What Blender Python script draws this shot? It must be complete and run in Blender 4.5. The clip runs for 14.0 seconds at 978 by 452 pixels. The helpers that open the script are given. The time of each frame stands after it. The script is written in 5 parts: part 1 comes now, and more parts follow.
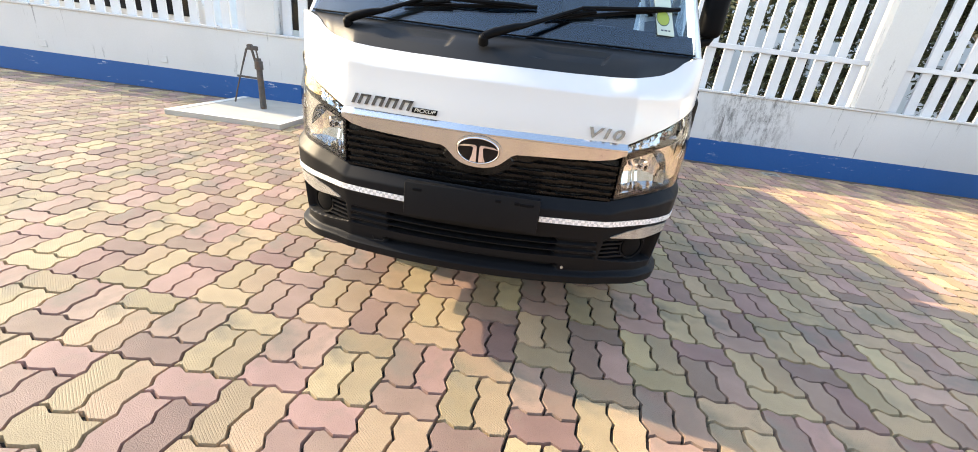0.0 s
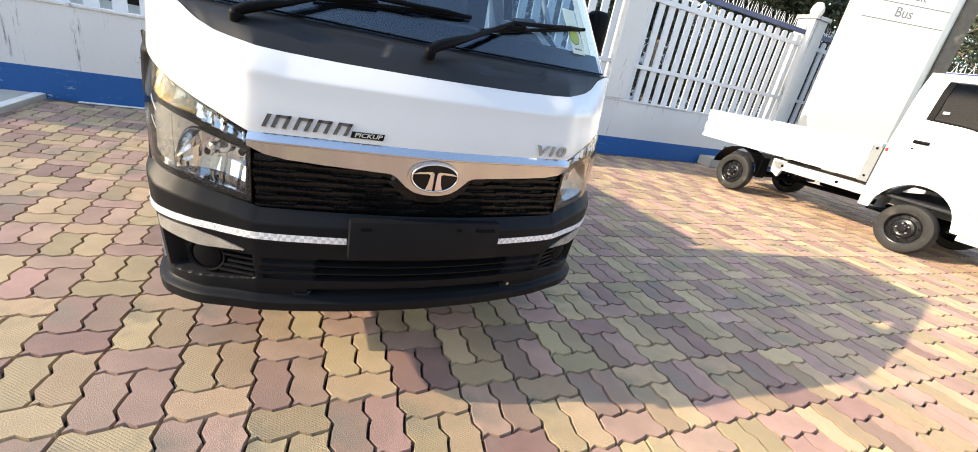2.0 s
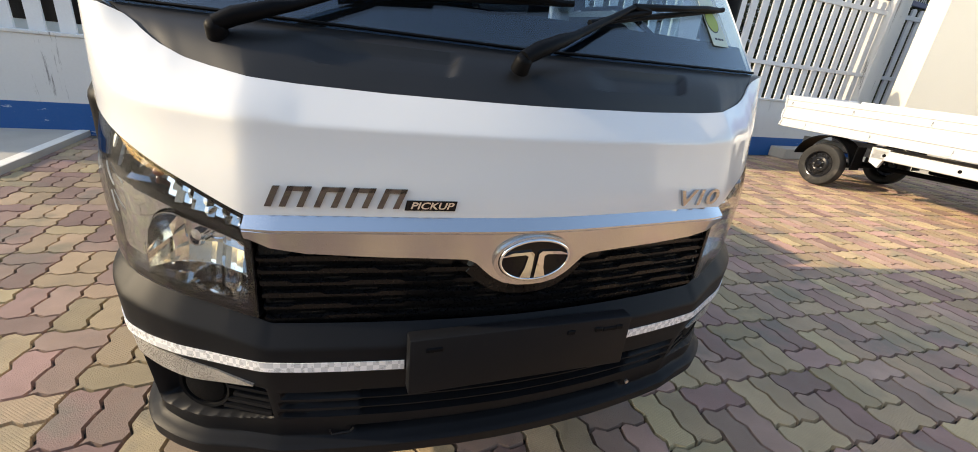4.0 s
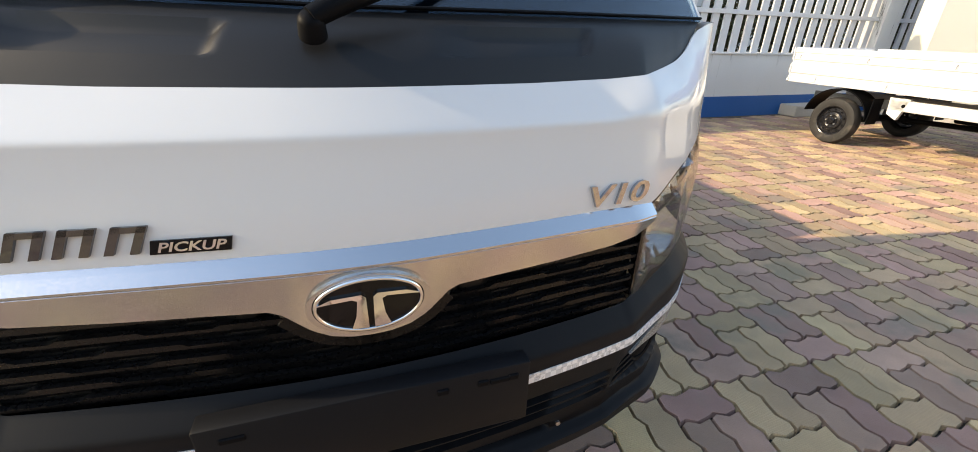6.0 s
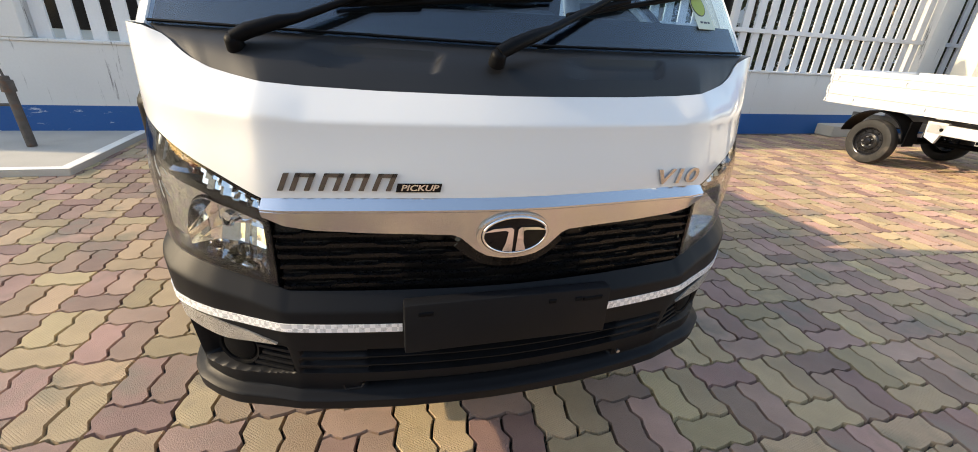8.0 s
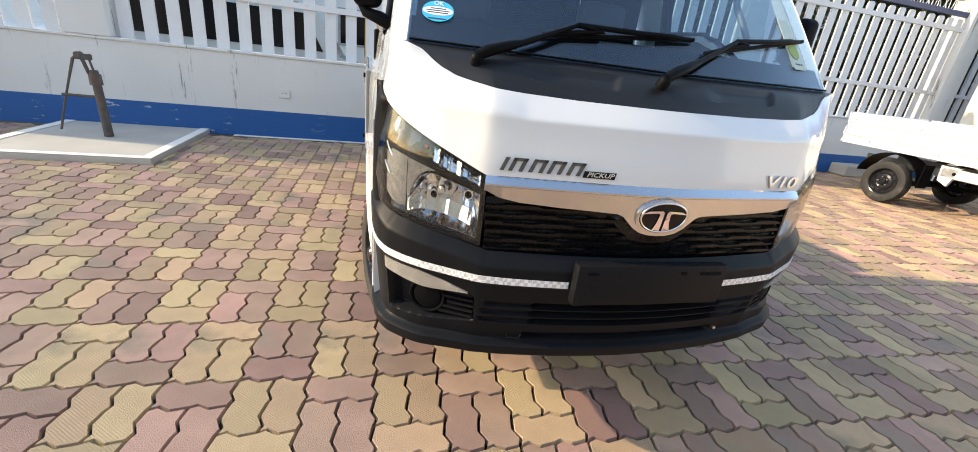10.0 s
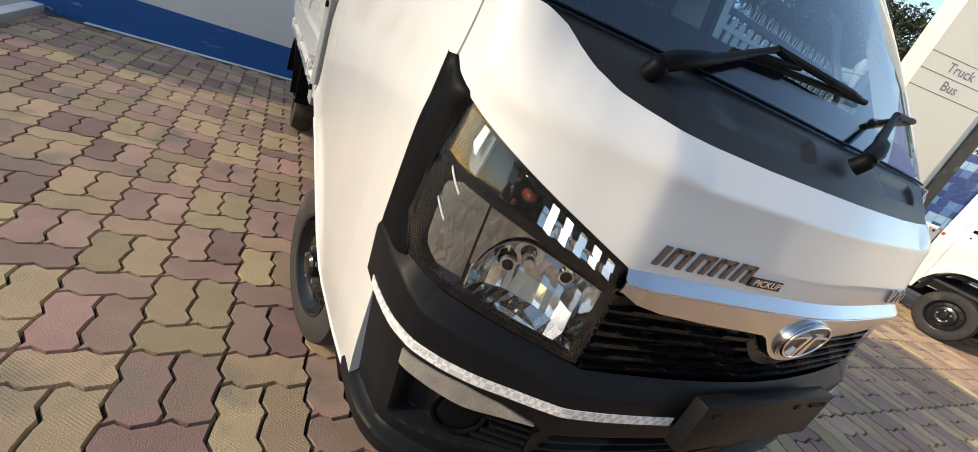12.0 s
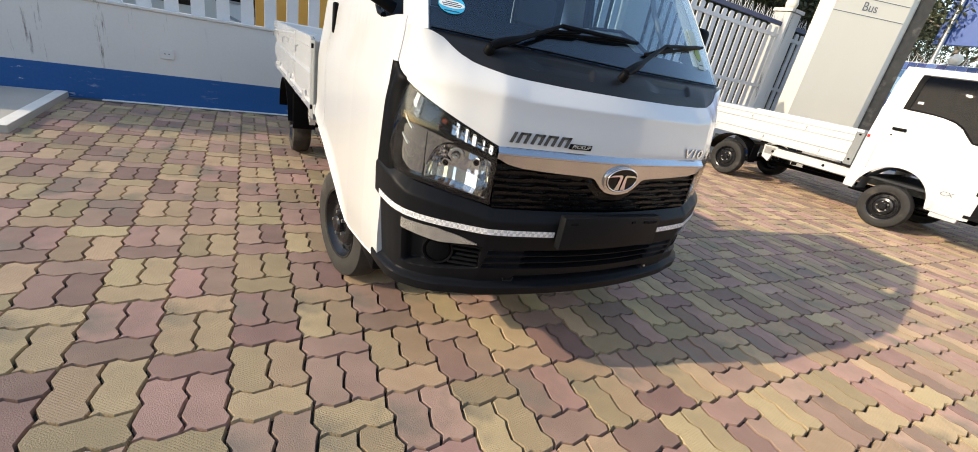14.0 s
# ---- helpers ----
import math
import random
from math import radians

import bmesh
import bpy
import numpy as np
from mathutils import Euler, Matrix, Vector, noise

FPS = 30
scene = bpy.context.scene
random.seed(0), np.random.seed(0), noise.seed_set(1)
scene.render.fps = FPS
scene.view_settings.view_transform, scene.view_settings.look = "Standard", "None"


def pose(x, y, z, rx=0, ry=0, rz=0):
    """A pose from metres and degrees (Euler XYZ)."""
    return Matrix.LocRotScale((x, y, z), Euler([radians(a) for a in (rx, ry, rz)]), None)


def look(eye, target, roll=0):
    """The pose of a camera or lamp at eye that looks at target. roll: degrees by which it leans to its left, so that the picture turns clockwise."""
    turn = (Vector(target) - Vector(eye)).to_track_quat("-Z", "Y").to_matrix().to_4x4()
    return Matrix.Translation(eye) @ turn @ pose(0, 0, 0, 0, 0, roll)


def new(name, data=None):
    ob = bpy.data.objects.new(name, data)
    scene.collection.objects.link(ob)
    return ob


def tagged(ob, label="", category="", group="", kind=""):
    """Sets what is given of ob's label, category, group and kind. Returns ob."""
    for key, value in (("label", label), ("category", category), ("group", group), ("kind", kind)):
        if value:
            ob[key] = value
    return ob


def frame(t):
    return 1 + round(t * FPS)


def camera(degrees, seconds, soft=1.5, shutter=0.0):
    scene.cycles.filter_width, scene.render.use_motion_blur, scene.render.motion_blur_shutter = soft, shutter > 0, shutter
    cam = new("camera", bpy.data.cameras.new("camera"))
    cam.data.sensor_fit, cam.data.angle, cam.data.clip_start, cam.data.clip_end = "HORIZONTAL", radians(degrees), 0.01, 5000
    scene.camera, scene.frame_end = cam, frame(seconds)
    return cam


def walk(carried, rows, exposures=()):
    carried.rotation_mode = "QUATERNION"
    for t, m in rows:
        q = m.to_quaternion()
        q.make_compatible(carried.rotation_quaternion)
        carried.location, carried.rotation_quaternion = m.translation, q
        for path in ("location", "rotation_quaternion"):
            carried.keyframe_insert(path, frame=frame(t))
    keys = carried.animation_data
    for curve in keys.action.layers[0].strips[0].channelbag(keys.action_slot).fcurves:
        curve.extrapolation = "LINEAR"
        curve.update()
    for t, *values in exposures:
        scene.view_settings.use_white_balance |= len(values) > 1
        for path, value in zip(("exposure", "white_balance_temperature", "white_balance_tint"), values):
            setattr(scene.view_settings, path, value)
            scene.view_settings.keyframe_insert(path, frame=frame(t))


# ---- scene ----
cam = camera(97.0, 14.0, 0.85)
PATH = [
    (0, (0.233, 0.156, 1.326), (0.050, 1.994, 0.559), 7.2),
    (0.5, (0.092, 0.308, 1.334), (0.048, 2.161, 0.583), 8.7),
    (1, (-0.114, 0.391, 1.322), (0.197, 2.235, 0.613), 11.6),
    (1.5, (-0.297, 0.389, 1.361), (0.445, 2.105, 0.650), 11.2),
    (2, (-0.376, 0.384, 1.357), (0.398, 2.085, 0.645), 10.9),
    (2.5, (-0.375, 0.446, 1.356), (0.418, 2.139, 0.647), 10.9),
    (3, (-0.351, 0.655, 1.363), (0.356, 2.383, 0.645), 8.5),
    (3.2, (-0.345, 0.739, 1.366), (0.276, 2.496, 0.640), 7.1),
    (5.3, (-0.380, 1.107, 1.328), (0.275, 2.827, 0.545), 4.2),
    (5.5, (-0.307, 1.118, 1.334), (0.358, 2.822, 0.525), 3.7),
    (6, (0.012, 1.142, 1.345), (0.546, 2.882, 0.514), 1.8),
    (6.5, (0.156, 1.152, 1.334), (0.602, 2.918, 0.509), 0.6),
    (7, (0.137, 1.124, 1.327), (0.561, 2.898, 0.507), 0.1),
    (7.5, (-0.051, 1.006, 1.347), (0.367, 2.786, 0.537), 0.3),
    (8, (-0.271, 0.834, 1.384), (0.160, 2.615, 0.582), 3.4),
    (8.5, (-0.378, 0.623, 1.386), (0.055, 2.434, 0.657), 4.7),
    (8.7, (-0.439, 0.533, 1.381), (-0.007, 2.348, 0.660), 4.8),
    (10.8, (-0.921, 0.900, 1.325), (-0.490, 2.724, 0.626), 13.1),
    (11, (-0.949, 1.013, 1.319), (-0.501, 2.832, 0.616), 15.9),
    (11.5, (-1.040, 1.230, 1.313), (-0.275, 2.940, 0.611), 20.1),
    (12, (-1.079, 1.298, 1.296), (-0.162, 2.910, 0.546), 22.3),
    (12.5, (-1.090, 1.238, 1.288), (-0.146, 2.806, 0.481), 22.7),
    (13, (-1.099, 1.002, 1.300), (-0.148, 2.555, 0.475), 21.6),
    (13.5, (-1.142, 0.740, 1.346), (-0.197, 2.310, 0.544), 14.7),
    (14, (-1.244, 0.473, 1.343), (-0.332, 2.090, 0.600), 11.0),
]
EXPOSURES = [(t, e, w, 11) for t, e, w in ((0, 2.29, 7600), (0.5, 2.23, 7520), (1, 2.20, 7300), (1.5, 2.10, 7150), (2, 1.89, 7080), (2.5, 1.75, 7120), (3, 1.52, 7350), (5.5, 1.32, 7450), (6.5, 1.86, 7900), (7, 1.89, 7900), (8, 1.56, 7650), (8.5, 1.60, 7600), (10.8, 1.69, 7300), (11, 1.61, 7300), (11.5, 1.25, 7200), (12, 0.90, 7100), (12.5, 0.95, 7100), (13, 1.08, 7000), (14, 1.15, 7000))]
walk(cam, [(t, look(eye, target, roll)) for t, eye, target, roll in PATH], EXPOSURES)

# ---- light ----
SUN_FROM = Vector((-1.0, 0.125, 0.49))
world = bpy.data.worlds.new("sky")
scene.world = world
world.use_nodes = True
wn = world.node_tree
sky = wn.nodes.new("ShaderNodeTexSky")
sky.sky_type = "NISHITA"
sky.sun_disc = False
sky.sun_elevation = math.atan2(SUN_FROM.z, math.hypot(SUN_FROM.x, SUN_FROM.y))
sky.sun_rotation = math.atan2(SUN_FROM.x, SUN_FROM.y)
sky.air_density, sky.dust_density, sky.ozone_density = 1.2, 0.9, 1.7
wn.links.new(sky.outputs[0], wn.nodes["Background"].inputs[0])
wn.nodes["Background"].inputs[1].default_value = 0.15
sun_data = bpy.data.lights.new("sun", "SUN")
sun_data.energy, sun_data.angle, sun_data.color = 2.0, radians(0.6), (1.0, 0.86, 0.64)
sun = new("sun", sun_data)
sun.matrix_world = look(SUN_FROM * 20, (0, 0, 0))

# ---- materials ----
def material(name, base, rough=0.5, metal=0.0, var=0.12, scale=6.0, fine=80.0, bump=0.08, coat=0.0, tint=None, tint_at=0.6, spread=0.0, spec=0.5, matt=0.0):
    """A surface with cloudy variation, fine grain in colour and relief, and, if asked, patches of a second colour."""
    m = bpy.data.materials.new(name)
    m.use_nodes = True
    t = m.node_tree
    n, l = t.nodes, t.links
    bsdf = n["Principled BSDF"]
    co = n.new("ShaderNodeTexCoord")
    big, small = n.new("ShaderNodeTexNoise"), n.new("ShaderNodeTexNoise")
    big.inputs["Scale"].default_value, small.inputs["Scale"].default_value = scale, fine
    big.inputs["Detail"].default_value, small.inputs["Detail"].default_value = 4, 3
    for k in (big, small):
        l.new(co.outputs["Object"], k.inputs["Vector"])
    add = n.new("ShaderNodeMath"); add.operation = "ADD"
    half = n.new("ShaderNodeMath"); half.operation = "MULTIPLY"; half.inputs[1].default_value = 0.5
    l.new(small.outputs["Fac"], half.inputs[0])
    l.new(big.outputs["Fac"], add.inputs[0]); l.new(half.outputs[0], add.inputs[1])
    rng = n.new("ShaderNodeMapRange")
    rng.inputs["From Min"].default_value, rng.inputs["From Max"].default_value = 0.45, 1.05
    rng.inputs["To Min"].default_value, rng.inputs["To Max"].default_value = 1 - var, 1 + var
    l.new(add.outputs[0], rng.inputs["Value"])
    value = rng.outputs[0]
    if spread:
        geo, info = n.new("ShaderNodeNewGeometry"), n.new("ShaderNodeObjectInfo")
        both = n.new("ShaderNodeMath"); both.operation = "ADD"
        l.new(geo.outputs["Random Per Island"], both.inputs[0]); l.new(info.outputs["Random"], both.inputs[1])
        frac = n.new("ShaderNodeMath"); frac.operation = "FRACT"
        l.new(both.outputs[0], frac.inputs[0])
        r2 = n.new("ShaderNodeMapRange")
        r2.inputs["To Min"].default_value, r2.inputs["To Max"].default_value = 1 - spread, 1 + spread
        l.new(frac.outputs[0], r2.inputs["Value"])
        mul = n.new("ShaderNodeMath"); mul.operation = "MULTIPLY"
        l.new(value, mul.inputs[0]); l.new(r2.outputs[0], mul.inputs[1])
        value = mul.outputs[0]
    hsv = n.new("ShaderNodeHueSaturation")
    hsv.inputs["Color"].default_value = (*base, 1)
    l.new(value, hsv.inputs["Value"])
    colour = hsv.outputs[0]
    if spread:
        r3 = n.new("ShaderNodeMapRange")
        r3.inputs["To Min"].default_value, r3.inputs["To Max"].default_value = 0.485, 0.515
        wob = n.new("ShaderNodeMath"); wob.operation = "MULTIPLY"; wob.inputs[1].default_value = 7.31
        fr2 = n.new("ShaderNodeMath"); fr2.operation = "FRACT"
        l.new(frac.outputs[0], wob.inputs[0]); l.new(wob.outputs[0], fr2.inputs[0]); l.new(fr2.outputs[0], r3.inputs["Value"])
        l.new(r3.outputs[0], hsv.inputs["Hue"])
    if tint:
        patch_noise = n.new("ShaderNodeTexNoise")
        patch_noise.inputs["Scale"].default_value, patch_noise.inputs["Detail"].default_value = scale * 0.6, 8
        l.new(co.outputs["Object"], patch_noise.inputs["Vector"])
        r4 = n.new("ShaderNodeMapRange")
        r4.inputs["From Min"].default_value, r4.inputs["From Max"].default_value = tint_at, tint_at + 0.12
        l.new(patch_noise.outputs["Fac"], r4.inputs["Value"])
        mix = n.new("ShaderNodeMix"); mix.data_type = "RGBA"
        l.new(r4.outputs[0], mix.inputs["Factor"]); l.new(colour, mix.inputs["A"])
        mix.inputs["B"].default_value = (*tint, 1)
        colour = mix.outputs["Result"]
    l.new(colour, bsdf.inputs["Base Color"])
    rr = n.new("ShaderNodeMapRange")
    rr.inputs["From Min"].default_value, rr.inputs["From Max"].default_value = 0.3, 0.7
    rr.inputs["To Min"].default_value, rr.inputs["To Max"].default_value = max(0.0, rough - 0.06), min(1.0, rough + 0.06)
    l.new(small.outputs["Fac"], rr.inputs["Value"])
    if coat > 0.8:
        bsdf.inputs["Roughness"].default_value = rough
    else:
        l.new(rr.outputs[0], bsdf.inputs["Roughness"])
    bsdf.inputs["Metallic"].default_value = metal
    bsdf.inputs["Specular IOR Level"].default_value = spec
    bsdf.inputs["Coat Weight"].default_value = coat
    bsdf.inputs["Diffuse Roughness"].default_value = matt
    bsdf.inputs["Coat Roughness"].default_value = 0.04
    if bump:
        b = n.new("ShaderNodeBump")
        b.inputs["Strength"].default_value, b.inputs["Distance"].default_value = bump, 0.01
        l.new(small.outputs["Fac"], b.inputs["Height"]); l.new(b.outputs[0], bsdf.inputs["Normal"])
    return m


def clear(name, colour, rough=0.0, gloss=0.04):
    """Thin glass or clear plastic: see-through, with a mirror sheen that grows at grazing angles."""
    m = bpy.data.materials.new(name)
    m.use_nodes = True
    t = m.node_tree
    n, l = t.nodes, t.links
    n.remove(n["Principled BSDF"])
    tr, gl, mix, lw = n.new("ShaderNodeBsdfTransparent"), n.new("ShaderNodeBsdfGlossy"), n.new("ShaderNodeMixShader"), n.new("ShaderNodeLayerWeight")
    tr.inputs[0].default_value = (*colour, 1)
    gl.inputs["Roughness"].default_value = rough
    pw, sc = n.new("ShaderNodeMath"), n.new("ShaderNodeMath")
    pw.operation, sc.operation = "POWER", "MULTIPLY_ADD"
    pw.inputs[1].default_value, sc.inputs[1].default_value, sc.inputs[2].default_value = 4.5, 0.9, gloss
    l.new(lw.outputs["Facing"], pw.inputs[0]); l.new(pw.outputs[0], sc.inputs[0])
    l.new(sc.outputs[0], mix.inputs[0]); l.new(tr.outputs[0], mix.inputs[1]); l.new(gl.outputs[0], mix.inputs[2])
    l.new(mix.outputs[0], n["Material Output"].inputs[0])
    return m


def streaked(name, base, dirt, amount=0.6, stretch=(9.0, 9.0, 0.6), cut=(0.56, 0.66), where=(0.45, 0.57), patch_x=None):
    """Painted plaster with dark vertical runs of damp and scuffs."""
    m = material(name, base, 0.75, var=0.05, scale=1.2, fine=40, bump=0.12, matt=0.8)
    n, l = m.node_tree.nodes, m.node_tree.links
    bsdf = n["Principled BSDF"]
    old = bsdf.inputs["Base Color"].links[0].from_socket
    co = n.new("ShaderNodeTexCoord")
    mp = n.new("ShaderNodeMapping"); mp.inputs["Scale"].default_value = stretch
    no = n.new("ShaderNodeTexNoise"); no.inputs["Scale"].default_value, no.inputs["Detail"].default_value = 1.3, 9
    no.inputs["Roughness"].default_value = 0.75
    sp = n.new("ShaderNodeTexNoise"); sp.inputs["Scale"].default_value, sp.inputs["Detail"].default_value = 0.7, 2
    l.new(co.outputs["Object"], mp.inputs[0]); l.new(mp.outputs[0], no.inputs["Vector"]); l.new(co.outputs["Object"], sp.inputs["Vector"])
    r1 = n.new("ShaderNodeMapRange"); r1.inputs["From Min"].default_value, r1.inputs["From Max"].default_value = cut
    r2 = n.new("ShaderNodeMapRange"); r2.inputs["From Min"].default_value, r2.inputs["From Max"].default_value = where
    l.new(no.outputs["Fac"], r1.inputs["Value"]); l.new(sp.outputs["Fac"], r2.inputs["Value"])
    mu = n.new("ShaderNodeMath"); mu.operation = "MULTIPLY"
    l.new(r1.outputs[0], mu.inputs[0]); l.new(r2.outputs[0], mu.inputs[1])
    m2 = n.new("ShaderNodeMath"); m2.operation = "MULTIPLY"; m2.inputs[1].default_value = amount
    l.new(mu.outputs[0], m2.inputs[0])
    if patch_x:
        # one mildewed stretch with grainy black spots
        sep, sn = n.new("ShaderNodeSeparateXYZ"), n.new("ShaderNodeTexNoise")
        mp2 = n.new("ShaderNodeMapping"); mp2.inputs["Scale"].default_value = (1.0, 1.0, 0.35)
        sn.inputs["Scale"].default_value, sn.inputs["Detail"].default_value, sn.inputs["Roughness"].default_value = 9.0, 10, 0.8
        l.new(co.outputs["Object"], sep.inputs[0]); l.new(co.outputs["Object"], mp2.inputs[0]); l.new(mp2.outputs[0], sn.inputs["Vector"])
        up, dn, sp2 = n.new("ShaderNodeMapRange"), n.new("ShaderNodeMapRange"), n.new("ShaderNodeMapRange")
        up.inputs["From Min"].default_value, up.inputs["From Max"].default_value = patch_x[0], patch_x[0] + 0.35
        dn.inputs["From Min"].default_value, dn.inputs["From Max"].default_value = patch_x[1], patch_x[1] - 0.5
        sp2.inputs["From Min"].default_value, sp2.inputs["From Max"].default_value = 0.47, 0.60
        l.new(sep.outputs["X"], up.inputs["Value"]); l.new(sep.outputs["X"], dn.inputs["Value"]); l.new(sn.outputs["Fac"], sp2.inputs["Value"])
        a, b, c = n.new("ShaderNodeMath"), n.new("ShaderNodeMath"), n.new("ShaderNodeMath")
        a.operation, b.operation, c.operation = "MULTIPLY", "MULTIPLY", "MAXIMUM"
        l.new(up.outputs[0], a.inputs[0]); l.new(dn.outputs[0], a.inputs[1])
        l.new(a.outputs[0], b.inputs[0]); l.new(sp2.outputs[0], b.inputs[1])
        l.new(b.outputs[0], c.inputs[0]); l.new(mu.outputs[0], c.inputs[1])
        l.new(c.outputs[0], m2.inputs[0])
    mix = n.new("ShaderNodeMix"); mix.data_type = "RGBA"
    l.new(m2.outputs[0], mix.inputs["Factor"]); l.new(old, mix.inputs["A"]); mix.inputs["B"].default_value = (*dirt, 1)
    l.new(mix.outputs["Result"], bsdf.inputs["Base Color"])
    return m


def ribbed_face(m, length, width, depth):
    """Short diagonal ribs pressed into a surface, worn away in patches."""
    n, l = m.node_tree.nodes, m.node_tree.links
    bsdf = n["Principled BSDF"]
    co, mp, br, wear = n.new("ShaderNodeTexCoord"), n.new("ShaderNodeMapping"), n.new("ShaderNodeTexBrick"), n.new("ShaderNodeTexNoise")
    mp.inputs["Rotation"].default_value = (0, 0, radians(38))
    br.inputs["Scale"].default_value, br.inputs["Brick Width"].default_value, br.inputs["Row Height"].default_value = 1.0, length, width
    br.inputs["Mortar Size"].default_value, br.inputs["Mortar Smooth"].default_value = width * 0.24, 0.6
    wear.inputs["Scale"].default_value, wear.inputs["Detail"].default_value = 5.0, 3
    l.new(co.outputs["Object"], mp.inputs[0]); l.new(mp.outputs[0], br.inputs["Vector"]); l.new(co.outputs["Object"], wear.inputs["Vector"])
    rg = n.new("ShaderNodeMapRange")
    rg.inputs["From Min"].default_value, rg.inputs["From Max"].default_value, rg.inputs["To Max"].default_value = 0.42, 0.60, depth
    l.new(wear.outputs["Fac"], rg.inputs["Value"])
    b2 = n.new("ShaderNodeBump"); b2.inputs["Distance"].default_value = 0.003; b2.invert = True
    l.new(rg.outputs[0], b2.inputs["Strength"]); l.new(br.outputs["Fac"], b2.inputs["Height"])
    l.new(bsdf.inputs["Normal"].links[0].from_socket, b2.inputs["Normal"])
    l.new(b2.outputs[0], bsdf.inputs["Normal"])
    # shade of the grooves between ribs, mixed into the base colour
    old = bsdf.inputs["Base Color"].links[0].from_socket
    mul, mix = n.new("ShaderNodeMath"), n.new("ShaderNodeMix")
    mul.operation, mix.data_type = "MULTIPLY", "RGBA"
    mul.inputs[1].default_value = 0.16
    l.new(br.outputs["Fac"], mul.inputs[0]); l.new(mul.outputs[0], mix.inputs["Factor"])
    l.new(old, mix.inputs["A"]); mix.inputs["B"].default_value = (0.20, 0.15, 0.09, 1)
    l.new(mix.outputs["Result"], bsdf.inputs["Base Color"])
    return m


def checkered(name, a, b, size, rough=0.3, metal=0.0):
    m = material(name, a, rough, metal, var=0.05, bump=0.03)
    n, l = m.node_tree.nodes, m.node_tree.links
    co, ch = n.new("ShaderNodeTexCoord"), n.new("ShaderNodeTexChecker")
    ch.inputs["Color1"].default_value, ch.inputs["Color2"].default_value = (*a, 1), (*b, 1)
    ch.inputs["Scale"].default_value = 1.0 / size
    l.new(co.outputs["Object"], ch.inputs["Vector"])
    l.new(ch.outputs[0], n["Principled BSDF"].inputs["Base Color"])
    return m


WHITE = material("white_car_paint", (0.65, 0.66, 0.67), 0.26, var=0.004, scale=2, fine=5, bump=0.0, coat=0.9)
BUMPER = material("charcoal_plastic", (0.0078, 0.0084, 0.0102), 0.44, var=0.2, scale=3, fine=900, bump=0.012, spec=0.11)
COWL = material("black_grained_plastic", (0.011, 0.0115, 0.013), 0.44, var=0.25, scale=4, fine=700, bump=0.04, spec=0.36)
BLACK = material("dull_black_plastic", (0.0035, 0.0039, 0.005), 0.5, var=0.2, fine=200, bump=.03, spec=0.07)
SLAT = material("satin_black_slat", (0.0040, 0.0041, 0.0047), 0.30, var=0.2, scale=9, fine=160, bump=0.03, spec=0.27)
GLOSSBLACK = material("gloss_black_plastic", (0.005, 0.005, 0.006), 0.10, var=0.1, fine=50, bump=0.0, spec=0.25)
CHROME = material("bright_chrome", (0.82, 0.82, 0.83), 0.07, 1.0, var=0.03, bump=0.0)
SATIN = material("satin_silver_trim", (0.62, 0.62, 0.63), 0.20, 1.0, var=0.03, fine=300, bump=0.01)
REFLECTOR = material("lamp_reflector", (0.74, 0.74, 0.74), 0.05, 1.0, var=0.02, bump=0.0)
RUBBER = material("tyre_rubber", (0.022, 0.021, 0.020), 0.75, var=0.3, scale=9, fine=150, bump=0.2, tint=(0.07, 0.06, 0.05), tint_at=0.58)
RIM = material("black_steel_rim", (0.016, 0.016, 0.018), 0.2, 0.2, var=0.2, fine=120, bump=0.03)
STEEL = material("bare_steel", (0.45, 0.45, 0.46), 0.4, 0.9, var=0.2, fine=90)
GREY = material("grey_frame_paint", (0.24, 0.25, 0.26), 0.5, var=0.15, fine=60)
CABIN = material("dark_cabin_trim", (0.018, 0.020, 0.026), 0.7, var=0.2, fine=120)
SEAT = material("grey_seat_cloth", (0.06, 0.06, 0.07), 0.9, var=0.2, fine=300)
POSTGREY = material("pale_grey_post_paint", (0.22, 0.235, 0.24), 0.5, var=0.12, fine=60)
DARKCHROME = material("smoked_chrome", (0.46, 0.46, 0.48), 0.08, 1.0, var=0.05, bump=0.0)
BLACKCHROME = material("black_chrome", (0.17, 0.17, 0.18), 0.07, 1.0, var=0.05, bump=0.0)
MIRROR = material("silvered_lamp_mirror", (0.60, 0.595, 0.585), 0.03, 1.0, var=0.05, scale=30, fine=70, bump=0.0)
SMOKED = material("smoked_lamp_bowl", (0.030, 0.033, 0.042), 0.14, 0.3, var=0.12, scale=20, fine=90, bump=0.0)
# silver shell with the sky's blue reflection put into its base colour
SKY_SHELL = material("sky_tinted_lamp_shell", (0.19, 0.225, 0.275), 0.26, 0.35, var=0.10, scale=25, fine=90, bump=0.01)
AMBER = material("amber_bulb", (0.10, 0.018, 0.006), 0.12, var=0.05, bump=0.0)
RED = material("red_lens", (0.55, 0.03, 0.03), 0.2, var=0.05, bump=0.0)
# the extra blue in this tint stands in for sky mirrored in the windscreen
GLASS = clear("windscreen_glass", (0.64, 0.77, 0.87), 0.0, 0.09)
SIDEGLASS = clear("tinted_side_glass", (0.09, 0.12, 0.14), 0.0, 0.015)
